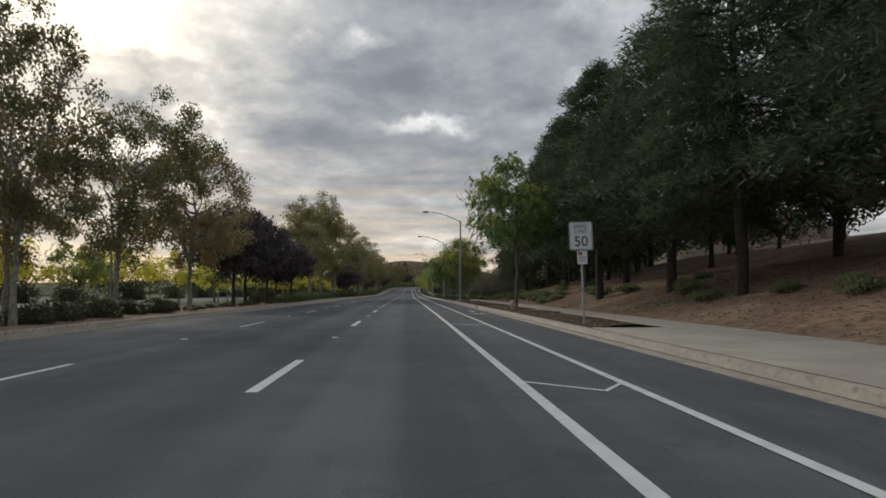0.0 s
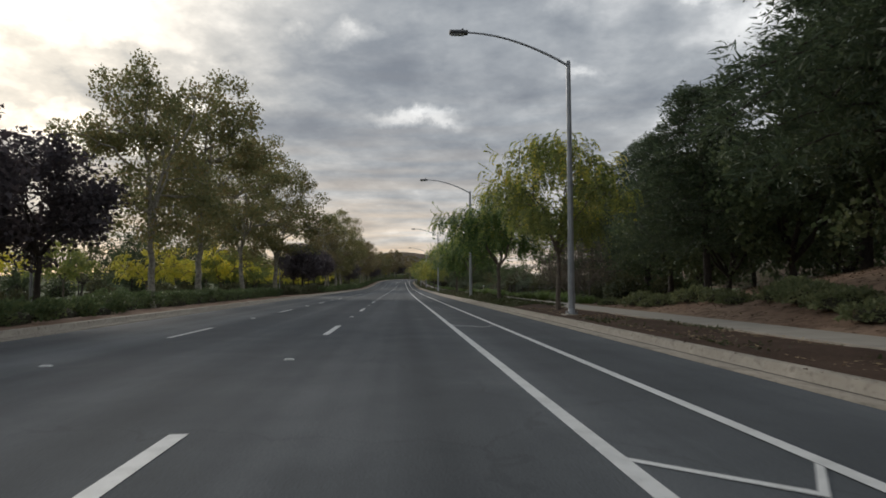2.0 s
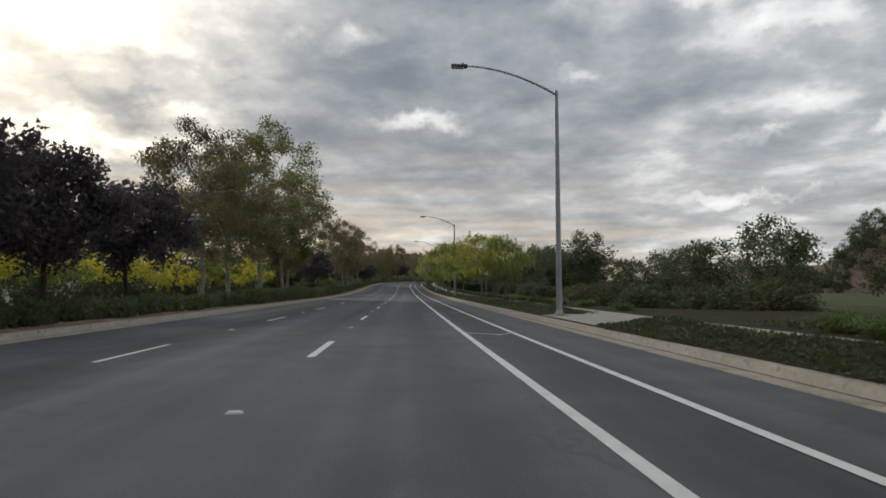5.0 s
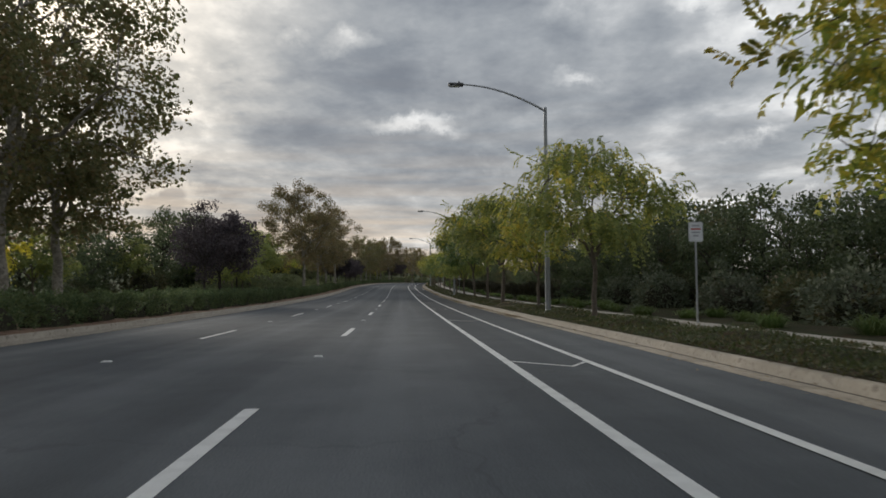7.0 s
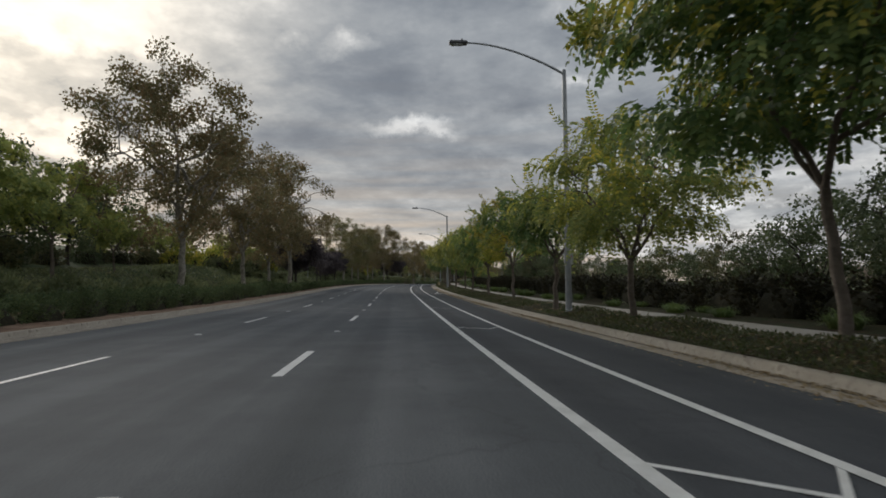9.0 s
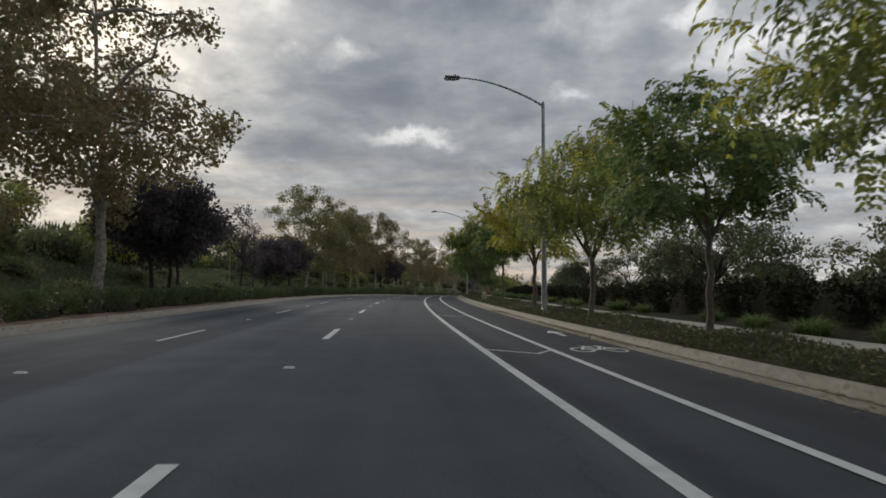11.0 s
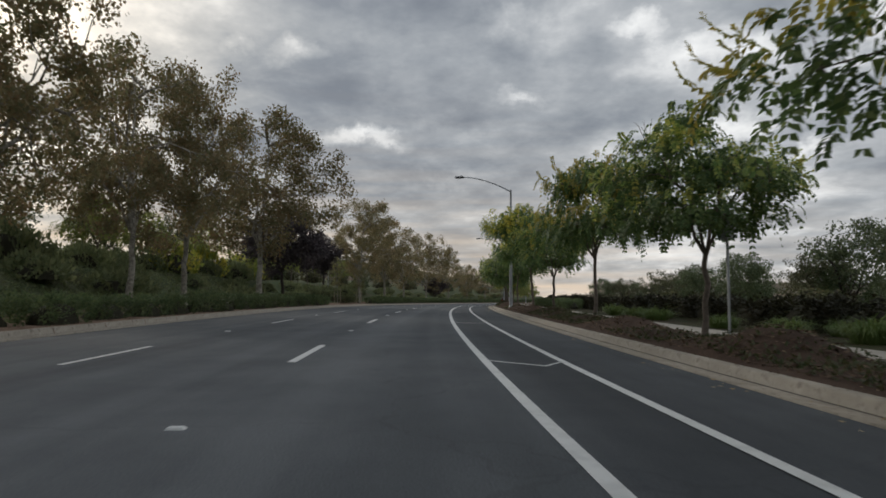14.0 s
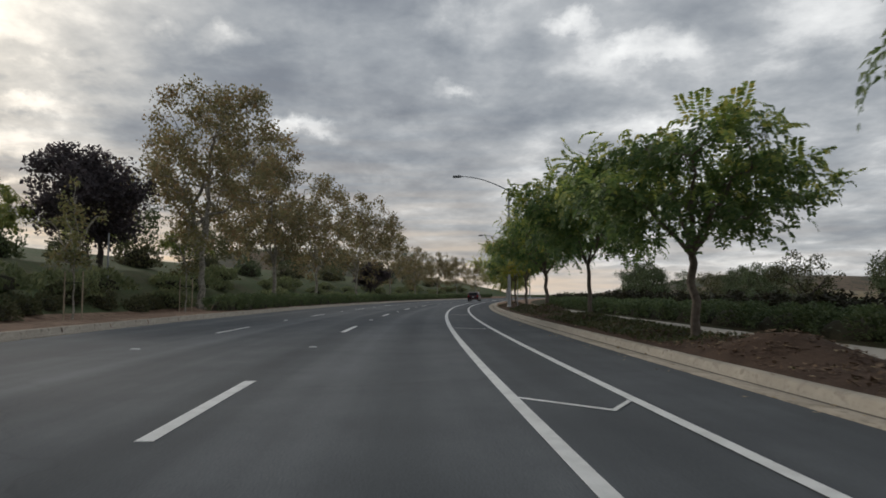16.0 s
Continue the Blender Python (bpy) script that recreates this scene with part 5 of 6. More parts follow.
def tuft_mesh(seed, r, h, count, mat):
    """A soft arching mound of narrow blades."""
    rng = np.random.default_rng(seed)
    a = rng.uniform(0, 2 * np.pi, count)
    out = np.stack([np.cos(a), np.sin(a), np.zeros(count)], 1)
    base = out * (rng.random((count, 1)) ** 0.5) * r * 0.7
    L = h * rng.uniform(0.55, 1.2, (count, 1))
    lean = rng.uniform(0.1, 0.8, (count, 1))
    mid = base + out * L * lean * 0.6 + np.array([0, 0, 1]) * L * (0.85 - 0.35 * lean)
    end = mid + out * L * (0.25 + 0.5 * lean) + np.array([0, 0, 1]) * L * (0.25 - 0.75 * lean * rng.uniform(0.6, 1.1, (count, 1)))
    side = np.stack([-np.sin(a), np.cos(a), np.zeros(count)], 1) * 0.014
    v = np.stack([base - side, base + side, mid + side, mid - side, mid - side, mid + side, end + side * 0.2, end - side * 0.2], 1).reshape(-1, 3)
    return quick_mesh("tuft", v, np.arange(len(v)).reshape(-1, 4), mat)


SH = {
    "round": [shrub_mesh(100 + i, 0.75, 0.75, 0.85, 1000, 0.12, L_BUSH) for i in range(3)],
    "big": [shrub_mesh(110 + i, 1.9, 1.7, 2.3, 1150, 0.24, m) for i, m in enumerate((L_BUSH, L_OAK, L_FAR))],
    "silver": [shrub_mesh(120, 1.3, 1.2, 1.7, 1400, 0.16, L_SILVER)],
    "hedge": [shrub_mesh(130 + i, 0.75, 1.75, 1.0, 2500, 0.095, L_HEDGE, True) for i in range(3)],
    "lowhedge": [shrub_mesh(135 + i, 0.8, 1.75, 0.62, 1300, 0.135, L_HEDGE, True) for i in range(3)],
    "tuft": [tuft_mesh(140 + i, 0.72, 0.72, 380, L_TUFT) for i in range(3)],
    "lime": [shrub_mesh(155 + i, 1.0, 1.1, 0.9, 600, 0.17, L_YELLOW) for i in range(2)],
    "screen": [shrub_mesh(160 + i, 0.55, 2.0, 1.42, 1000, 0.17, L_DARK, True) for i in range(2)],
    "green": [shrub_mesh(150 + i, 1.0, 1.2, 0.6, 800, 0.14, L_SHRUB) for i in range(2)],
}
SHRUB_TAGS = {
    "round": ("shrub", "rounded dull green shrub in the planting bed", "shrub", "shrubs of the median"),
    "big": ("thicket_shrub", "tall dark tangled shrub behind the footpath", "shrub", "thicket behind the footpath"),
    "silver": ("silver_shrub", "pale silvery green shrub behind the footpath", "shrub", ""),
    "hedge": ("hedge", "clipped dark green hedge behind the kerb", "hedge", "hedge of the median"),
    "lowhedge": ("hedge", "low loose dark green hedge behind the kerb", "hedge", "hedge of the median"),
    "lime": ("yellow_shrub", "loose yellow-green shrub on the grassy bank", "shrub", "shrubs of the bank"),
    "screen": ("dark_hedge", "dark brown-green screen hedge behind the footpath", "hedge", "screen hedge behind the footpath"),
    "tuft": ("grass_tuft", "arching tuft of green ornamental grass", "grass", "grass tufts by the footpath"),
    "green": ("low_shrub", "low spreading green shrub on the bank", "shrub", "shrubs of the bank"),
}
rng = np.random.default_rng(8)


def shrub(kind, s, d, scale=1.0, tall=1.0, rz=None, z=None):
    nm, lab, cat, grp = SHRUB_TAGS[kind]
    me = SH[kind][int(rng.integers(0, len(SH[kind])))]
    ob = new(nm, me)
    tagged(ob, lab, cat, grp)
    turn = float(rng.uniform(0, 360)) if rz is None else rz
    ob.matrix_basis = set_at(s, d, (float(lie(s, d)) if z is None else z) - 0.03, turn, scale, tall)


# hedge lines of the median: loose shrubs at first, a clipped hedge later
for s in np.arange(2, 60, 2.1):
    shrub("round", float(s), float(kerb_left(s) - 1.6 - rng.uniform(0, 0.8)), float(rng.uniform(0.8, 1.2) if s < 34 else rng.uniform(0.35, 0.7)), 0.85 if s < 34 else 0.7)
for s in np.arange(60, 76, 3.1):
    shrub("lowhedge", float(s), float(kerb_left(s) - 1.7 - rng.uniform(0, 0.3)), float(rng.uniform(0.9, 1.12)), float(rng.uniform(0.85, 1.1)), float(rng.uniform(-6, 6)))
for s in np.arange(76, 119, 3.45):
    shrub("hedge", float(s), float(kerb_left(s) - 2.3 - rng.uniform(0, 0.3)), float(rng.uniform(0.85, 1.0)), float(rng.uniform(0.85, 1.0)), float(rng.choice([0, 180])))
for s in np.arange(126, 146, 1.6):
    shrub("round", float(s), float(kerb_left(s) - 1.7 - rng.uniform(0, 0.8)), float(rng.uniform(1.0, 1.35)), 0.9)
for s in np.arange(146, 176, 3.1):
    shrub("lowhedge", float(s), float(kerb_left(s) - 1.7 - rng.uniform(0, 0.3)), float(rng.uniform(0.9, 1.12)), float(rng.uniform(1.1, 1.35)), float(rng.uniform(-6, 6)))
for s in np.arange(176, 240, 3.2):
    shrub("hedge", float(s), float(kerb_left(s) - 1.5), float(rng.uniform(0.98, 1.05)), 1.13, float(rng.choice([0, 180])))
for s in np.arange(240, 300, 3.1):
    shrub("hedge", float(s), float(kerb_left(s) - 1.9 - rng.uniform(0, 0.3)), float(rng.uniform(0.9, 1.1)), float(rng.uniform(0.95, 1.2)), float(rng.uniform(-5, 5)))
for s in np.arange(300, 600, 3.2):
    if not 426 < s < 449:
        shrub("hedge", float(s), float(kerb_left(s) - (1.7 if s < 380 else 1.3)), float(rng.uniform(0.95, 1.05)), 0.92 if s < 380 else 1.0, float(rng.choice([0, 180])))
for s in np.arange(424, 452, 2.2):
    shrub("round", float(s), float(kerb_left(s) - 4.0 - rng.uniform(0, 1.5)), float(rng.uniform(0.8, 1.2)))
# taller rough planting behind it
for s in np.arange(66, 205, 4.2):
    shrub("round", float(s), float(kerb_left(s) - 4.2 - rng.uniform(0, 2.5)), float(rng.uniform(0.9, 1.5)))
for s in np.concatenate([np.arange(240, 316, 5.0), np.arange(392, 590, 4.2)]):
    shrub("green", float(s), float(kerb_left(s) - 4.4 - rng.uniform(0, 4)), float(rng.uniform(1.0, 1.7)), 1.2)
for s in np.arange(176, 300, 3.3):
    shrub("big", float(s), float(-22.5 - rng.uniform(0, 4)), float(rng.uniform(0.5, 0.75)))
for s in np.arange(0, 600, 10.0):
    shrub("big", float(s), float(-33 - rng.uniform(0, 4)) if s < 240 else float(-22 - rng.uniform(0, 6)), float(rng.uniform(0.8, 1.15)))

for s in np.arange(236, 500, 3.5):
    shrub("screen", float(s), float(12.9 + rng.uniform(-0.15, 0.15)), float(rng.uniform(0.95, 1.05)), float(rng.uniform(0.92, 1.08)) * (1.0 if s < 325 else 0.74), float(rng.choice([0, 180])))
for s in np.arange(300, 440, 2.6):
    shrub("lime" if rng.random() < 0.45 else "green", float(s), float(-20 - rng.uniform(0, 5)), float(rng.uniform(1.3, 2.1)), float(rng.uniform(1.2, 1.7)))

# right side: low shrubs on the bank, tufts along the footpath, thicket behind
for s in np.arange(4, 84, 3.6):
    shrub("green", float(s), float(10.6 + rng.uniform(0, 5.5)), float(rng.uniform(0.45, 0.9)), float(rng.uniform(0.8, 1.2)))
for s in np.arange(48, 84, 1.9):
    shrub("green", float(s), float(10.3 + rng.uniform(0, 1.8)), float(rng.uniform(0.55, 0.95)))
for s in np.arange(414, 476, 3.2):
    shrub("hedge", float(s), 11.0, float(rng.uniform(0.95, 1.05)), 0.8, float(rng.choice([0, 180])))
for s in np.arange(155, 400, 3.3):
    if rng.random() < 0.8:
        shrub("tuft", float(s + rng.uniform(-0.7, 0.7)), float(10.1 + rng.uniform(0, 0.9)), float(rng.uniform(0.6, 0.9)), float(rng.uniform(0.8, 1.05)))
    if rng.random() < 0.35:
        shrub("tuft", float(s), float(11.2 + rng.uniform(0, 1.0)), float(rng.uniform(0.5, 0.8)), float(rng.uniform(0.8, 1.0)))
for s in np.arange(112, 520, 3.0):
    if not 144 < s < 154:
        shrub("big", float(s), float(14.0 + rng.uniform(0, 2.5)), float(rng.uniform(0.62, 1.0)), 0.6 if s < 200 else 0.85 if s < 250 else 0.62 if s < 330 else 0.5)
for s in np.arange(240, 560, 10.0):
    shrub("big", float(s), float(20.0 + rng.uniform(0, 8)), float(rng.uniform(0.8, 1.3) if s < 330 else rng.uniform(0.5, 0.8)))
for s in np.arange(304, 400, 5.5):
    shrub("green", float(s + rng.uniform(-2, 2)), float(-15.8 - rng.uniform(0, 3.5)), float(rng.uniform(0.5, 0.95)), float(rng.uniform(0.8, 1.3)))
scrub = np.random.default_rng(77)
for s in np.arange(85.5, 144, 3.6):
    shrub("tuft", float(s + scrub.uniform(-0.9, 0.9)), float(10.2 + scrub.uniform(0, 0.8)), float(scrub.uniform(0.8, 1.2)), float(scrub.uniform(0.7, 0.95)))
for s in np.arange(90, 146, 1.5):
    shrub("round", float(s + scrub.uniform(-0.6, 0.6)), float(13.2 + scrub.uniform(0, 5.5)), float(scrub.uniform(0.8, 1.7)), float(scrub.uniform(0.8, 1.2)))
for i, s in enumerate(np.arange(96, 158, 2.7)):
    plant(("dry", "far_b", "far_a")[i % 3], float(s + scrub.uniform(-1, 1)), float(17 + scrub.uniform(0, 14)), float(scrub.uniform(0.7, 1.05) if i % 3 == 0 else scrub.uniform(0.32, 0.5)))
for s in np.arange(92, 146, 6.5):
    shrub("silver", float(s + scrub.uniform(-1, 1)), float(14.5 + scrub.uniform(0, 5)), float(scrub.uniform(0.7, 1.0)))
    shrub("big", float(s + 3), float(18 + scrub.uniform(0, 6)), float(scrub.uniform(0.6, 0.9)), 0.8)
for s in np.arange(192, 225, 7.0):
    shrub("silver", float(s), float(13.0 + rng.uniform(0, 1.0)), float(rng.uniform(0.9, 1.2)))
for s, d, sc in [(119, 13.6, 0.9), (128, 14.2, 1.0), (139, 14.0, 0.9), (336, 13.5, 0.8)]:
    shrub("silver", s, d, sc)

# background trees on the right
for i, s in enumerate(np.arange(124, 240, 7.0)):
    plant(("far_b", "far_a")[i % 2], float(s + rng.uniform(-3, 3)), float(30 + rng.uniform(0, 18)), float(rng.uniform(0.35, 0.5)))
for i, s in enumerate(np.arange(240, 540, 9.0)):
    far = s > 300
    plant(("far_a", "far_b", "oak_b")[i % 3], float(s + rng.uniform(-4, 4)), float((30 if far else 24) + rng.uniform(0, 22)), float(rng.uniform(0.4, 0.65) if far else rng.uniform(0.6, 0.9)))


# low cover over the planting beds, and fallen leaves
def scatter(name, label, category, s0, s1, d0, d1, count, size, mat, seed, z=0.17, upright=0.6, keep=None, on_verge=False):
    r = np.random.default_rng(seed)
    s = r.uniform(s0, s1, count)
    d = d0 + (d1 - d0) * r.random(count)
    if keep is not None:
        m = keep(s, d, r)
        s, d = s[m], d[m]
    if on_verge:
        z = bed_height(5, s, d) + 0.008 if on_verge == "bed" else lie(s, d) + 0.03
    p = spots(s, d, z + r.uniform(0, 0.05, len(s)) * upright)
    a = unit(r.normal(0, 1, p.shape) * np.array([1, 1, 0.35 * upright]) + np.array([0, 0, upright * 0.6]))
    b = unit(np.cross(a, r.normal(0, 0.3, p.shape) + np.array([0, 0, 1.0])))
    L = size * r.uniform(0.5, 1.3, len(p))
    v, f = darts(p, a, b, L, L * 0.7)
    tagged(new(name, quick_mesh(name, v, f, mat)), label, category, kind="stuff")


def patchy(lo):
    return lambda s, d, r: (np.sin(s * 0.31) + np.sin(s * 0.13 + 2) + 0.7 * np.sin(s * 0.77 + d) + r.normal(0, 0.35, len(s))) > lo


scatter("ground_cover", "dense low dark green ground cover on the verge", "plants", 80, 145, 5.3, 7.95, 62000, 0.072, L_COVER, 1, upright=1.8, keep=patchy(-1.6), on_verge="bed")
scatter("ground_cover", "sparse low ground cover on the mulch verge", "plants", 44, 80, 5.55, 7.6, 9000, 0.09, L_COVER, 7, keep=patchy(-0.1))
scatter("ground_cover", "low brown and green ground cover on the verge", "plants", 153.5, 340, 5.34, 7.9, 106000, 0.072, L_COVER, 2, upright=1.5, keep=patchy(-1.3), on_verge="bed")
scatter("ground_cover", "patchy low ground cover on the mulch verge", "plants", 340, 470, 5.5, 7.7, 36000, 0.085, L_COVER, 3, upright=1.3, keep=patchy(0.2), on_verge="bed")
scatter("fallen_leaves", "fallen tan leaves along the gutter", "leaves", 150, 330, 4.0, 5.3, 14000, 0.06, L_LITTER, 4, z=0.004, upright=0.02, keep=lambda s, d, r: r.random(len(s)) < np.clip((d - 4.1) / 1.2, 0, 1) ** 2)
scatter("fallen_leaves", "thick drift of tan leaves in the gutter", "leaves", 208, 318, 4.3, 5.22, 42000, 0.06, L_LITTER, 9, z=0.01, upright=0.05, keep=lambda s, d, r: r.random(len(s)) < np.clip((d - 4.25) / 0.75, 0, 1) ** 1.5 * (0.55 + 0.45 * np.sin(s * 0.4)))
scatter("fallen_leaves", "fallen tan leaves along the gutter", "leaves", 330, 450, 4.2, 5.2, 700, 0.07, L_LITTER, 5, z=0.004, upright=0.02)
scatter("ground_cover", "low green ground cover on the mulch bed", "plants", 426, 470, 5.5, 7.7, 22000, 0.075, L_COVER, 16, upright=1.2, keep=patchy(-0.6), on_verge="bed")
scatter("ground_cover", "ground cover spilling over the kerb", "plants", 84, 145, 5.2, 5.5, 5200, 0.08, L_COVER, 21, z=0.15, upright=1.2, keep=patchy(0.1))
scatter("ground_cover", "loose ground cover and dead leaves along the kerb", "plants", 153.5, 340, 5.24, 5.5, 9000, 0.07, L_COVER, 22, z=0.145, upright=0.9, keep=patchy(0.0))
scatter("ground_cover", "low dark green creeping plants on the earth bank", "plants", 4, 40, 9.6, 13.5, 26000, 0.10, L_SHRUB, 23, upright=1.6, keep=patchy(0.9), on_verge="bank")
scatter("fallen_leaves", "dry leaves and soil crumbs on the kerb", "leaves", 20, 440, 4.9, 5.42, 5200, 0.05, L_CHIP, 24, z=0.142, upright=0.05, keep=lambda s, d, r: d > 5.17)
scatter("rough_grass", "rough green grass on the bank behind the hedge", "grass", 205, 420, -22, -13.8, 62000, 0.17, L_SHRUB, 17, upright=1.3, on_verge="bank")
scatter("rough_grass", "rough green grass behind the footpath", "grass", 86, 146, 10.2, 17, 16000, 0.15, L_COVER, 18, upright=1.3, on_verge="bank")
scatter("bark_chips", "loose red-brown bark chips on the mulch bed", "mulch", 340, 470, 5.5, 7.7, 26000, 0.085, L_CHIP, 11, z=0.20, upright=0.25, on_verge="bed")
scatter("fallen_leaves", "dry tan leaves lying on the mulch bed", "leaves", 340, 470, 5.5, 7.7, 3600, 0.075, L_LITTER, 12, z=0.21, upright=0.15, on_verge="bed")
scatter("fallen_leaves", "dry tan leaves lying on the planted bed", "leaves", 200, 340, 5.5, 7.7, 6000, 0.08, L_LITTER, 13, upright=0.8, on_verge="bed")
scatter("leaf_litter", "dry twigs and brown leaves over the earth bank", "leaves", 10, 82, 9.7, 18, 16000, 0.08, L_CHIP, 14, upright=0.2, on_verge="bank")
scatter("leaf_litter", "pale dry leaves over the earth bank", "leaves", 10, 82, 9.7, 18, 7000, 0.07, L_LITTER, 15, upright=0.2, on_verge="bank")
scatter("leaf_litter", "dry leaf litter on the earth bank", "leaves", 18.5, 80, 5.6, 7.6, 4000, 0.07, L_LITTER, 6, z=0.19, upright=0.1)


# ---- street furniture ----
def lamp_post():
    t = thing("street_lamp", "tall galvanised street lamp with a long curved arm", "street lamp", "street lamps along the kerb")
    bm = bmesh.new()
    box(bm, -0.32, 0.32, -0.32, 0.32, -0.3, 0.05, 0.02)
    part("footing", bm, M_CONC, t, "concrete footing pad")
    bm = bmesh.new()
    lathe(bm, [(0.20, 0.05), (0.20, 0.075), (0.125, 0.09), (0.118, 0.3), (0.075, 8.9), (0.078, 8.92), (0.05, 8.98)], 16)
    part("pole", bm, M_GALV, t, smooth_shade=True)
    for x, y in ((0.15, 0.15), (-0.15, 0.15), (0.15, -0.15), (-0.15, -0.15)):
        bm = bmesh.new()
        lathe(bm, [(0.018, 0.07), (0.018, 0.13), (0.03, 0.13), (0.03, 0.155)], 6, (x, y))
        part("bolt", bm, M_GALV, t)
    bm = bmesh.new()
    box(bm, 0.09, 0.125, -0.06, 0.06, 0.45, 0.75, 0.006)
    part("hand_hole_cover", bm, M_GALV, t)
    u = np.linspace(0, 1, 11)
    path = np.stack([-3.65 * u, 0 * u, 8.80 + 1.12 * np.sin(u * np.pi * 0.5) ** 0.9], -1)
    part("arm", tube_mesh("arm", [(path, np.linspace(0.05, 0.032, 11))], M_GALV, 8), None, t)
    head = part("luminaire", box(bmesh.new(), -4.22, -3.55, -0.15, 0.15, 9.85, 9.98, 0.05), M_LAMPHEAD, t, "flat grey lamp head")
    part("lens", box(bmesh.new(), -4.15, -3.72, -0.11, 0.11, 9.825, 9.848, 0.004), M_LENS, head, "pale lamp glass")
    bm = lathe(bmesh.new(), [(0.04, 9.96), (0.04, 10.05), (0.03, 10.06)], 10, (-3.75, 0))
    part("photocell", bm, M_LAMPHEAD, head)
    return t


lamp = lamp_post()
for i, s in enumerate([71.7, 103.8, 152.2, 207.1, 255.1, 311.1, 360.7, 410.7, 460.5, 510, 560]):
    m = set_at(s, 5.97, 0.15)
    if i == 0:
        lamp.matrix_basis = m
    else:
        copy_thing(lamp, m)


def text_mesh(body, size, mat, name):
    cu = bpy.data.curves.new(name, "FONT")
    cu.body, cu.size, cu.align_x, cu.align_y, cu.extrude = body, size, "CENTER", "CENTER", 0.001
    ob = bpy.data.objects.new(name, cu)
    scene.collection.objects.link(ob)
    bpy.context.view_layer.update()
    me = bpy.data.meshes.new_from_object(ob.evaluated_get(bpy.context.evaluated_depsgraph_get()))
    bpy.data.objects.remove(ob)
    me.materials.clear()
    me.materials.append(mat)
    return me


def plate(w, h, r=0.05, t=0.004):
    bm = bmesh.new()
    pts = []
    for cx, cz, a0 in ((w / 2 - r, h / 2 - r, 0), (-w / 2 + r, h / 2 - r, 90), (-w / 2 + r, -h / 2 + r, 180), (w / 2 - r, -h / 2 + r, 270)):
        for k in range(5):
            a = radians(a0 + k * 22.5)
            pts.append((cx + r * math.cos(a), cz + r * math.sin(a)))
    fr = [bm.verts.new((x, -t, z)) for x, z in pts]
    bk = [bm.verts.new((x, t, z)) for x, z in pts]
    bm.faces.new(fr[::-1]), bm.faces.new(bk)
    for i in range(len(pts)):
        j = (i + 1) % len(pts)
        bm.faces.new((fr[i], fr[j], bk[j], bk[i]))
    bmesh.ops.recalc_face_normals(bm, faces=bm.faces)
    return bm


def border(w, h, g, b):
    bm = bmesh.new()
    for x0, x1, z0, z1 in ((-w / 2 + g, w / 2 - g, h / 2 - g - b, h / 2 - g), (-w / 2 + g, w / 2 - g, -h / 2 + g, -h / 2 + g + b), (-w / 2 + g, -w / 2 + g + b, -h / 2 + g + b, h / 2 - g - b), (w / 2 - g - b, w / 2 - g, -h / 2 + g + b, h / 2 - g - b)):
        box(bm, x0, x1, -0.0065, -0.0045, z0, z1)
    return bm


def sign_post(t, h, mat=None):
    bm = bmesh.new()
    box(bm, -0.026, 0.026, 0.006, 0.05, -0.3, h, 0.004)
    part("post", bm, mat or M_GALV, t, "square galvanised post")


def speed_sign(m):
    t = thing("speed_limit_sign", "white speed limit 50 sign on a square steel post", "road sign", m=m)
    sign_post(t, 3.2)
    face = part("sign_plate", plate(0.78, 0.93), M_SIGN, t, "white plate with black lettering")
    face.location = (0, 0, 2.87)
    part("border", border(0.78, 0.93, 0.014, 0.016), M_BLACK, face, "thin black border")
    for body, size, z, sx in (("SPEED", 0.185, 0.30, 0.95), ("LIMIT", 0.185, 0.13, 0.95), ("50", 0.47, -0.19, 1.0)):
        ob = part("lettering", text_mesh(body, size, M_BLACK, "lettering"), None, face, "black lettering")
        ob.matrix_basis = pose(0, -0.0062, z, 90) @ Matrix.Diagonal((sx, 1, 1, 1))
    tag = part("small_plate", plate(0.33, 0.44, 0.03), M_SIGN, t, "small white plate with a red patch")
    tag.location = (0.02, 0, 2.16)
    part("red_patch", box(bmesh.new(), -0.13, 0.0, -0.007, -0.0045, 0.08, 0.19), M_REDTAG, tag, "faded red square")
    for k in range(3):
        part("text_bar", box(bmesh.new(), -0.12, 0.12, -0.007, -0.0045, 0.0 - k * 0.065, 0.028 - k * 0.065), M_REDTAG if k == 0 else M_SIGNBACK, tag, "unreadable line of print")


speed_sign(set_at(20.3, 5.76, 0.15) @ pose(0, 0, 0, 0, -1.8, 0))


def notice_sign(m, w, h, top, back=False):
    t = thing("notice_sign", "bare metal back of a road sign on a post" if back else "white notice sign with faint print on a post", "road sign", m=m)
    sign_post(t, top)
    face = part("sign_plate", plate(w, h), M_SIGNBACK if back else M_SIGN, t, "bare metal plate" if back else "white plate with faint print")
    face.location = (0, 0 if not back else 0.06, top - h / 2 + 0.02)
    if not back:
        part("border", border(w, h, 0.014, 0.012), M_SIGNBACK, face, "thin grey border")
        for k, ww in enumerate((0.26, 0.34, 0.30, 0.18)):
            part("text_bar", box(bmesh.new(), -ww * w, ww * w, -0.0065, -0.0045, h * (0.27 - k * 0.17), h * (0.27 - k * 0.17) + 0.05), M_REDTAG if k == 1 else M_SIGNBACK, face, "unreadable line of print")


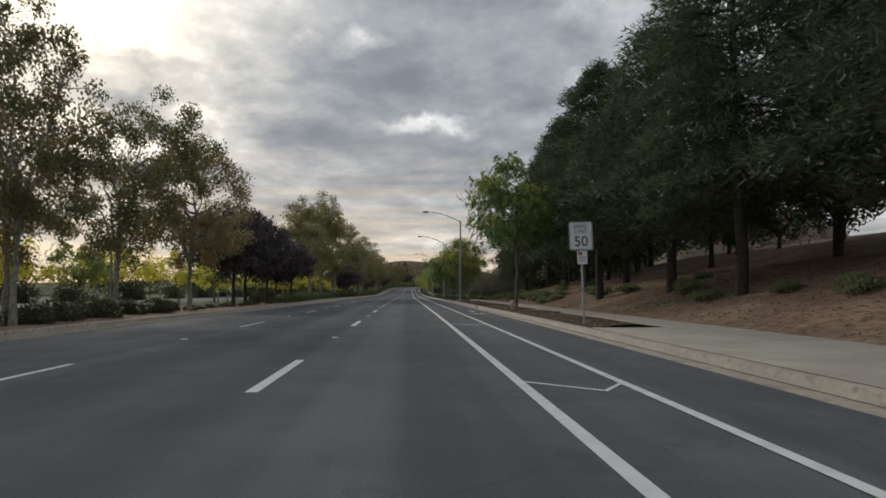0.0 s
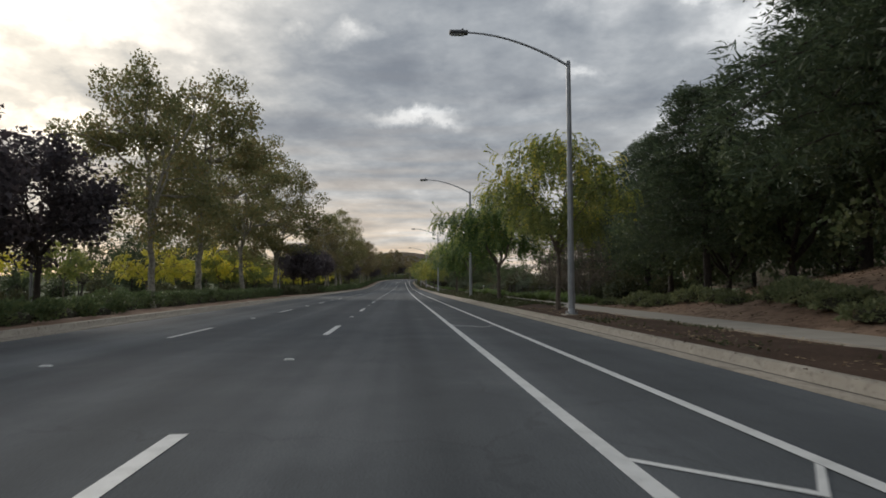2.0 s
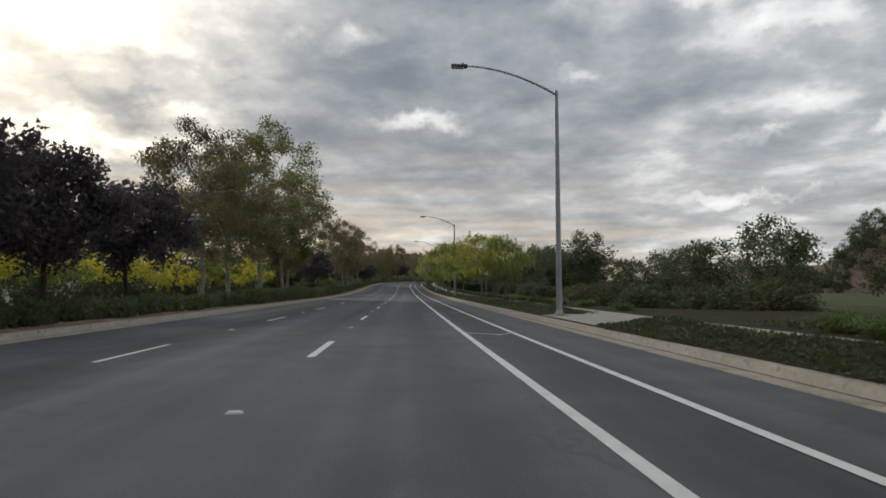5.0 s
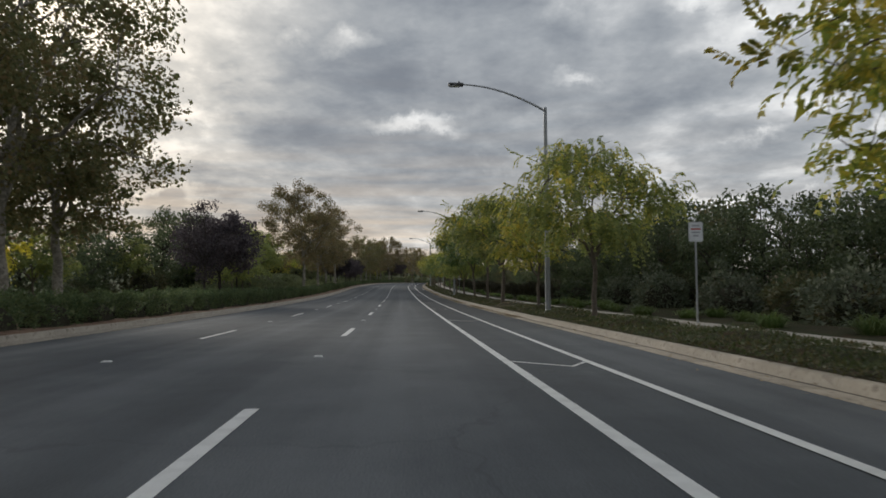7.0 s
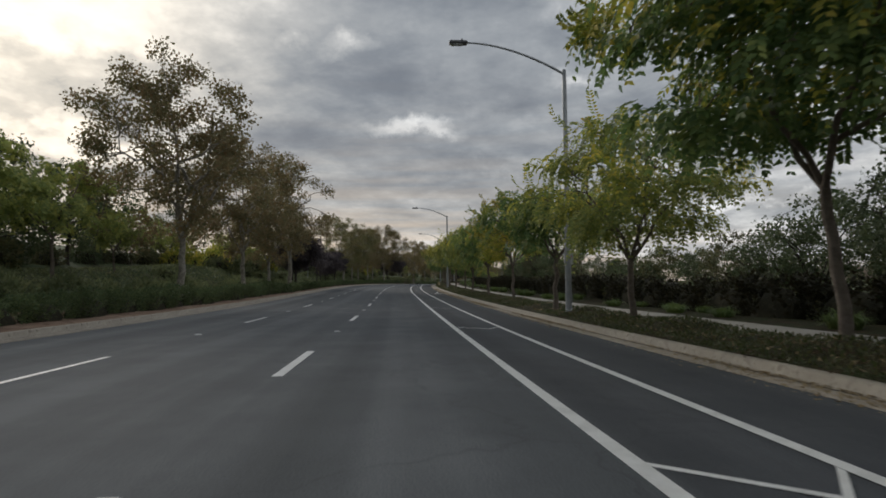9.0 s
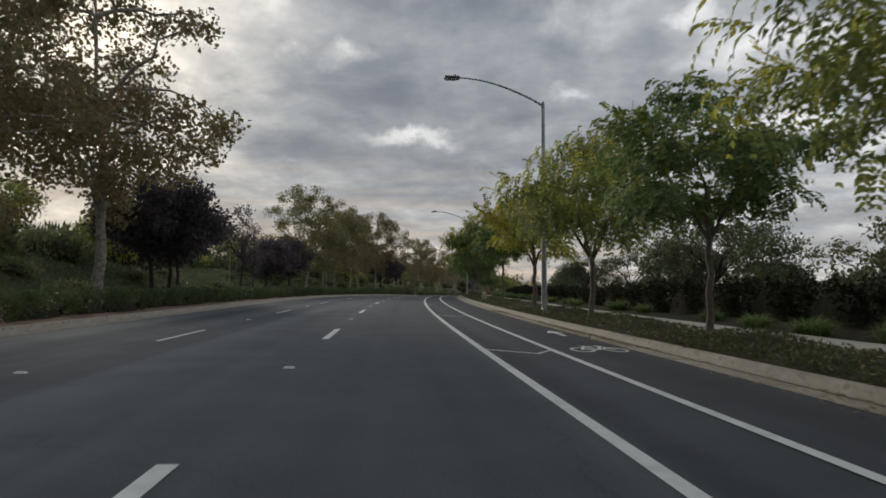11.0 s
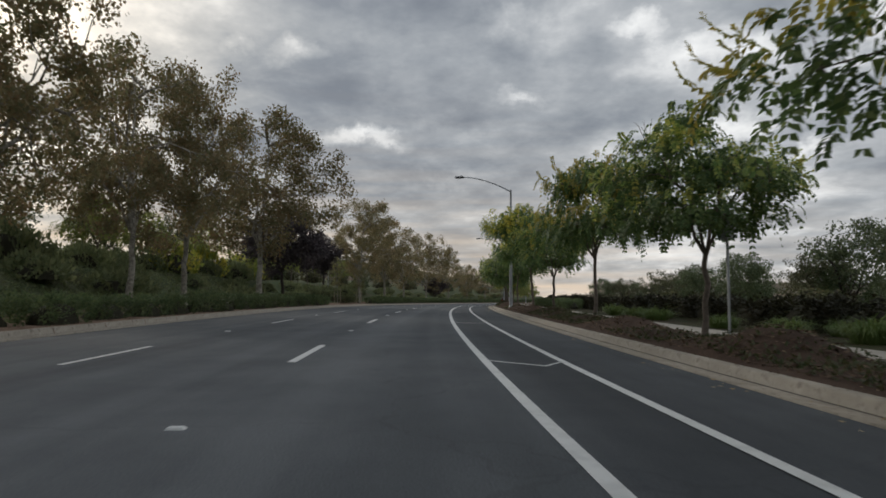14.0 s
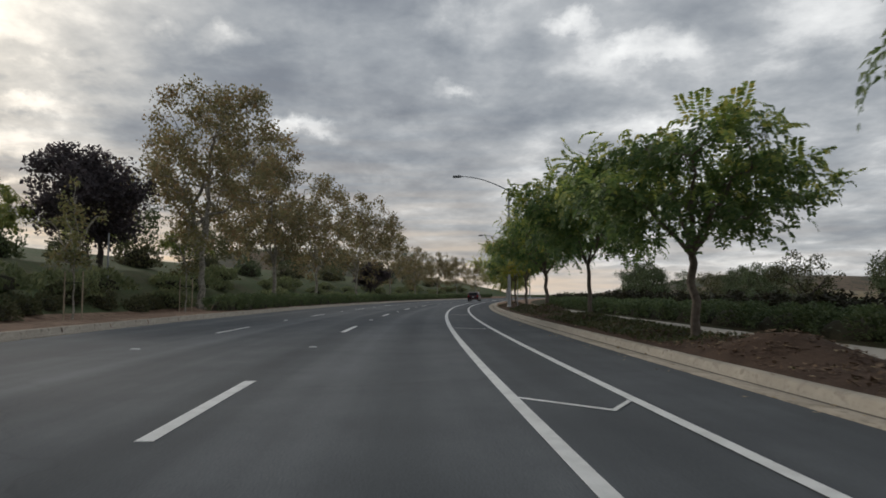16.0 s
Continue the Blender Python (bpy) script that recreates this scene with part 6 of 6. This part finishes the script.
notice_sign(set_at(199.3, 8.9, 0.15), 0.46, 0.62, 3.15)
notice_sign(set_at(376.8, 7.62, 0.15, 10), 0.46, 0.62, 2.95, True)
notice_sign(set_at(455.5, 6.2, 0.15), 0.5, 0.65, 2.9, True)
notice_sign(set_at(258.5, 6.9, 0.15), 0.4, 0.5, 2.4)


def hydrant(m):
    t = thing("fire_hydrant", "cream yellow fire hydrant on the verge", "fire hydrant", "fire hydrants", m=m)
    bm = lathe(bmesh.new(), [(0.16, -0.05), (0.16, 0.03), (0.135, 0.05), (0.13, 0.16), (0.15, 0.165), (0.15, 0.19)], 18)
    part("base", bm, M_IRON, t, "black iron base")
    bm = lathe(bmesh.new(), [(0.15, 0.191), (0.15, 0.21), (0.132, 0.22), (0.132, 0.5), (0.142, 0.53), (0.15, 0.535), (0.15, 0.56)], 18)
    part("barrel", bm, M_HYDRANT, t)
    bm = lathe(bmesh.new(), [(0.15, 0.561), (0.15, 0.59), (0.138, 0.60), (0.132, 0.65), (0.11, 0.69), (0.06, 0.715)], 18)
    part("bonnet", bm, M_HYDRANT, t)
    part("operating_nut", lathe(bmesh.new(), [(0.03, 0.71), (0.03, 0.76), (0.024, 0.77)], 5), M_HYDRANT, t)
    for k, (a, r, L) in enumerate(((0, 0.062, 0.2), (180, 0.062, 0.2), (-90, 0.08, 0.2))):
        bm = lathe(bmesh.new(), [(r * 0.8, 0.05), (r * 0.8, L - 0.06), (r * 1.1, L - 0.06), (r * 1.1, L), (0.022, L), (0.022, L + 0.03)], 12)
        bmesh.ops.transform(bm, matrix=pose(0, 0, 0.42 if k < 2 else 0.36, 0, 90, a), verts=bm.verts)
        part("outlet_cap", bm, M_HYDRANT, t)
    for k in range(6):
        a = radians(k * 60)
        part("flange_bolt", lathe(bmesh.new(), [(0.012, 0.155), (0.012, 0.215)], 6, (0.148 * math.cos(a), 0.148 * math.sin(a))), M_IRON, t)
    return t


hydrant(set_at(34.6, 5.75, 0.06, 20, 0.88))
hydrant(set_at(330.6, 5.75, 0.12, -10))


def storm_inlet(s, d):
    t = thing("storm_drain", "dark kerb inlet of a storm drain", "drain", m=laid(s, d, 1.2))
    # no hollow is cut: a black block paints the dark of the slot
    part("opening", box(bmesh.new(), -0.012, 0.006, 0.1, 1.1, 0.0, 0.115, 0.01), M_BLACK, t, "black strip on the kerb face for the inlet's shaded slot")
    part("lintel", box(bmesh.new(), -0.02, 0.21, 0.0, 1.2, 0.118, 0.164, 0.008), M_CONC, t)


storm_inlet(47.2, 5.2)


def lid(m, r, oval):
    t = thing("utility_cover", "pale oval utility lid set in the mulch", "cover", "utility covers", m=m)
    part("frame", lathe(bmesh.new(), [(r, -0.05), (r, 0.012), (r * 0.93, 0.016)], 24, squash=oval), M_CONC, t)
    part("lid", lathe(bmesh.new(), [(r * 0.9, 0.0), (r * 0.9, 0.018), (r * 0.86, 0.022)], 24, squash=oval), M_COVER, t)


lid(set_at(33.2, 7.0, 0.215), 0.42, 0.7), lid(set_at(31.2, 7.2, 0.215), 0.3, 0.8), lid(set_at(343.5, 6.3, 0.2), 0.4, 0.6)


# wire fence behind the footpath
def fence():
    t = thing("wire_fence", "low wire fence on dark timber posts", "fence")
    pts = []
    for i, s in enumerate(np.arange(92, 142, 2.6)):
        s = float(s)
        p = spot(s, 12.6, float(lie(s, 12.6)))
        pts.append(p)
        bm = lathe(bmesh.new(), [(0.055, -0.3), (0.05, 1.05), (0.03, 1.08)], 8)
        part("post", bm, M_CHAR, t).matrix_basis = pose(p.x, p.y, p.z, 3 * math.sin(i * 2.1), 3 * math.cos(i * 1.7), i * 40)
    for h in (0.45, 0.9):
        part("wire", tube_mesh("wire", [(np.array([[p.x, p.y, p.z + h - 0.02 * (k % 2)] for k, p in enumerate(pts)]), np.full(len(pts), 0.008))], M_IRON, 4), None, t)
    a, b = spot(101.5, 12.5, 1.0), spot(107.5, 11.9, 0.16)
    part("fallen_rail", tube_mesh("fallen_rail", [(np.array([a, a.lerp(b, 0.5), b]), np.full(3, 0.05))], M_CHAR, 6), None, t, "fallen dark rail leaning to the ground")


fence()


def marker_post(m, h=1.0):
    t = thing("marker_post", "slim pale utility marker post", "post", "marker posts", m=m)
    part("stem", box(bmesh.new(), -0.05, 0.05, -0.02, 0.02, -0.2, h, 0.012), M_STAKE, t)
    part("cap", box(bmesh.new(), -0.055, 0.055, -0.025, 0.025, h - 0.16, h + 0.01, 0.01), M_SIGN, t, "white cap")


marker_post(set_at(136.3, 11.2, 0.12))
for s, d in ((28, -13.2), (40, -15), (54, -15.5), (138, -12.8)):
    marker_post(set_at(s, d, 0.15), 1.1)


def median_pole(m, h):
    t = thing("slim_pole", "slim grey steel pole on the median", "pole", "slim poles of the median", m=m)
    part("shaft", lathe(bmesh.new(), [(0.11, 0.0), (0.11, 0.03), (0.06, 0.04), (0.045, h)], 10), M_GALV, t)
    part("cap", lathe(bmesh.new(), [(0.06, h - 0.01), (0.06, h + 0.03), (0.02, h + 0.06)], 10), M_GALV, t)


for s, d, h in ((31.5, -14.2, 4.2), (60.5, -16.5, 3.6), (75.5, -14.2, 3.4), (133, -15.2, 3.2), (206, -18, 3.0), (346, -17, 3.0), (386.5, -16.5, 5.5), (447, -17, 3.2)):
    median_pole(set_at(s, d, float(lie(s, d))), h)


def stakes(s, d):
    for dx in (-0.35, 0.35):
        t = thing("tree_stake", "pale wooden stake tied to a young tree", "stake", "tree stakes", m=set_at(s, d + dx, 0.12))
        part("stake", lathe(bmesh.new(), [(0.03, -0.2), (0.03, 1.9), (0.025, 1.92)], 8), M_STAKE, t)
        part("tie", box(bmesh.new(), min(-dx, 0), max(-dx, 0), -0.012, 0.012, 1.45, 1.48), M_BLACK, t, "dark rubber tie")


stakes(437, -13.0), stakes(447.8, -13.0)


# ---- the car ahead, in the same lane ----
M_CARPAINT = material("dark_red_car_paint", (0.045, 0.012, 0.014), 0.3, 0.3)
M_CARGLASS = material("dark_car_glass", (0.015, 0.016, 0.018), 0.08)
M_TYRE = material("tyre_rubber", (0.018, 0.018, 0.018), 0.85)
M_RIM = material("alloy_rim", (0.35, 0.35, 0.36), 0.35, 0.8)
M_TAIL = material("red_tail_lamp", (0.5, 0.02, 0.02), 0.2)


def car(m):
    t = thing("car", "small dark red hatchback seen from behind", "car", m=m)
    prof = [(-2.1, 0.35), (-2.12, 0.75), (-2.05, 0.95), (-1.75, 1.4), (-1.3, 1.52), (0.3, 1.5), (0.95, 1.05), (2.0, 0.85), (2.12, 0.6), (2.1, 0.35)]
    bm = bmesh.new()
    rows = []
    for x, k in ((-0.88, 0.0), (-0.8, 0.06), (0.8, 0.06), (0.88, 0.0)):
        rows.append([bm.verts.new((x * (1 - 0.16 * max(z - 0.95, 0) / 0.55), y, z + (k if z > 0.5 else 0))) for y, z in prof])
    n = len(prof)
    for a, b in zip(rows, rows[1:]):
        for j in range(n - 1):
            bm.faces.new((a[j], a[j + 1], b[j + 1], b[j]))
        bm.faces.new((a[n - 1], a[0], b[0], b[n - 1]))
    bm.faces.new(rows[0]), bm.faces.new(rows[-1][::-1])
    bmesh.ops.recalc_face_normals(bm, faces=bm.faces)
    part("body", bm, M_CARPAINT, t)
    bm = bmesh.new()
    v = [bm.verts.new(q) for q in ((-0.66, -2.045, 1.02), (0.66, -2.045, 1.02), (0.58, -1.79, 1.45), (-0.58, -1.79, 1.45))]
    bm.faces.new(v)
    bmesh.ops.solidify(bm, geom=bm.faces, thickness=0.02)
    part("rear_window", bm, M_CARGLASS, t)
    for sx in (-1, 1):
        part("tail_lamp", box(bmesh.new(), sx * 0.72 - 0.12, sx * 0.72 + 0.12, -2.14, -2.05, 0.82, 0.98, 0.02), M_TAIL, t, "red tail lamp")
        bm = bmesh.new()
        box(bm, sx * 0.87 - 0.02, sx * 0.87 + 0.02, -1.3, 0.5, 1.05, 1.36, 0.01)
        part("side_window", bm, M_CARGLASS, t)
        part("door_mirror", box(bmesh.new(), sx * 0.98 - 0.09, sx * 0.98 + 0.09, 0.5, 0.6, 1.0, 1.13, 0.03), M_CARPAINT, t)
        for y in (-1.3, 1.3):
            bm = lathe(bmesh.new(), [(0.2, -0.1), (0.31, -0.1), (0.33, -0.06), (0.33, 0.06), (0.31, 0.1), (0.2, 0.1)], 20)
            bmesh.ops.transform(bm, matrix=pose(sx * 0.8, y, 0.33, 0, 90, 0), verts=bm.verts)
            w = part("wheel", bm, M_TYRE, t)
            bm = lathe(bmesh.new(), [(0.2, 0.0), (0.19, 0.11), (0.05, 0.115)], 12)
            bmesh.ops.transform(bm, matrix=pose(sx * 0.8, y, 0.33, 0, 90 * sx, 0), verts=bm.verts)
            part("rim", bm, M_RIM, w)
    part("bumper", box(bmesh.new(), -0.86, 0.86, -2.2, -2.05, 0.4, 0.62, 0.04), M_CARPAINT, t)
    part("number_plate", box(bmesh.new(), -0.16, 0.16, -2.15, -2.115, 0.68, 0.79, 0.005), M_SIGN, t, "blank pale plate")


car(set_at(520, 0.0, 0.0))


# ---- distant hills ----
def hill(name, s, d, rx, ry, h, mat, label, seed, base=-14):
    r = np.random.default_rng(seed)
    n, v, f = 36, [], []
    p = r.uniform(0, 6, 6)
    for i in range(n + 1):
        for j in range(n + 1):
            x, y = i / n * 2 - 1, j / n * 2 - 1
            q = max(0.0, 1 - (x * x + y * y)) ** 1.3
            z = h * q * (1 + 0.25 * math.sin(3.1 * x + p[0]) * math.sin(2.7 * y + p[1]) + 0.08 * math.sin(9 * x + p[2]) + 0.06 * math.sin(11 * y + p[3]))
            v.append((x * rx, y * ry, z))
    for i in range(n):
        for j in range(n):
            f.append((i * (n + 1) + j, (i + 1) * (n + 1) + j, (i + 1) * (n + 1) + j + 1, i * (n + 1) + j + 1))
    me = quick_mesh(name, v, f, mat)
    me.polygons.foreach_set("use_smooth", np.ones(len(me.polygons), bool))
    ob = new(name, me)
    tagged(ob, label, "hill", kind="structure")
    ob.matrix_basis = pose(s, d, base)


M_EARTH = material("bare_brown_earth", (0.165, 0.11, 0.075), 0.95, vary=[(0.04, (0.085, 0.065, 0.042), 0.42, 0.6), (0.25, (0.05, 0.052, 0.03), 0.52, 0.62)], bump=0.6, bump_scale=1.5)
M_HILL = material("dry_hillside", (0.16, 0.115, 0.075), 0.95, vary=[(0.02, (0.06, 0.06, 0.035), 0.42, 0.6), (0.3, (0.035, 0.04, 0.022), 0.55, 0.66)], bump=0.5, bump_scale=2)
# the far hill's blue-grey is distance haze mixed into its colour
M_FARHILL = material("blue_grey_haze_tinted_hillside", (0.13, 0.14, 0.145), 0.95, vary=[(0.01, (0.10, 0.115, 0.115), 0.42, 0.6)])
hill("hill", 112, 215, 72, 66, 32, M_EARTH, "bare brown hillside with dark trees on its brow", 3, -13)
scrub_rng = np.random.default_rng(31)
for i in range(190):
    x, y = float(scrub_rng.uniform(44, 120)), float(scrub_rng.uniform(160, 240))
    q = max(0.0, 1 - ((x - 112) / 72) ** 2 - ((y - 215) / 66) ** 2) ** 1.3
    if q * 32 - 13 > -2.5:
        brow = y > 205 and x < 95 and i % 3 == 0
        m = pose(x, y, q * 30 - 14) @ Matrix.Rotation(x * 1.7, 4, "Z")
        if brow:
            trees.put("bushy", m @ Matrix.Scale(float(scrub_rng.uniform(0.55, 0.9)), 4))
        elif i % 5 == 0:
            trees.put(("far_b", "dry")[i % 2], m @ Matrix.Scale(float(scrub_rng.uniform(0.35, 0.6)), 4))
        else:
            kind = ("round", "green", "big", "silver")[i % 4]
            ob = tagged(new(SHRUB_TAGS[kind][0], SH[kind][0]), "olive scrub on the bare hillside", "shrub", "scrub of the hillside")
            ob.matrix_basis = m @ Matrix.Translation((0, 0, 0.4)) @ Matrix.Scale(float(scrub_rng.uniform(0.5, 0.8) if kind == "big" else scrub_rng.uniform(1.0, 1.9)), 4)
hill("hill", 20, 1050, 260, 160, 40, M_HILL, "low scrubby hill closing the road ahead", 5)
M_FIELD = material("dry_golden_grass_field", (0.20, 0.155, 0.085), 0.95, vary=[(0.02, (0.12, 0.105, 0.06), 0.45, 0.6), (0.15, (0.06, 0.065, 0.035), 0.56, 0.66)], bump=0.4, bump_scale=1)
hill("hill", 430, 770, 170, 95, 19, M_FIELD, "low rise of dry golden grass beyond the hedge", 9)
hill("hill", 560, 1010, 300, 190, 32, M_HILL, "long dull green ridge behind the dry field", 11)
hill("hill", 1000, 1600, 380, 260, 44, M_FARHILL, "low hill on the horizon, tinted blue-grey for haze", 7)
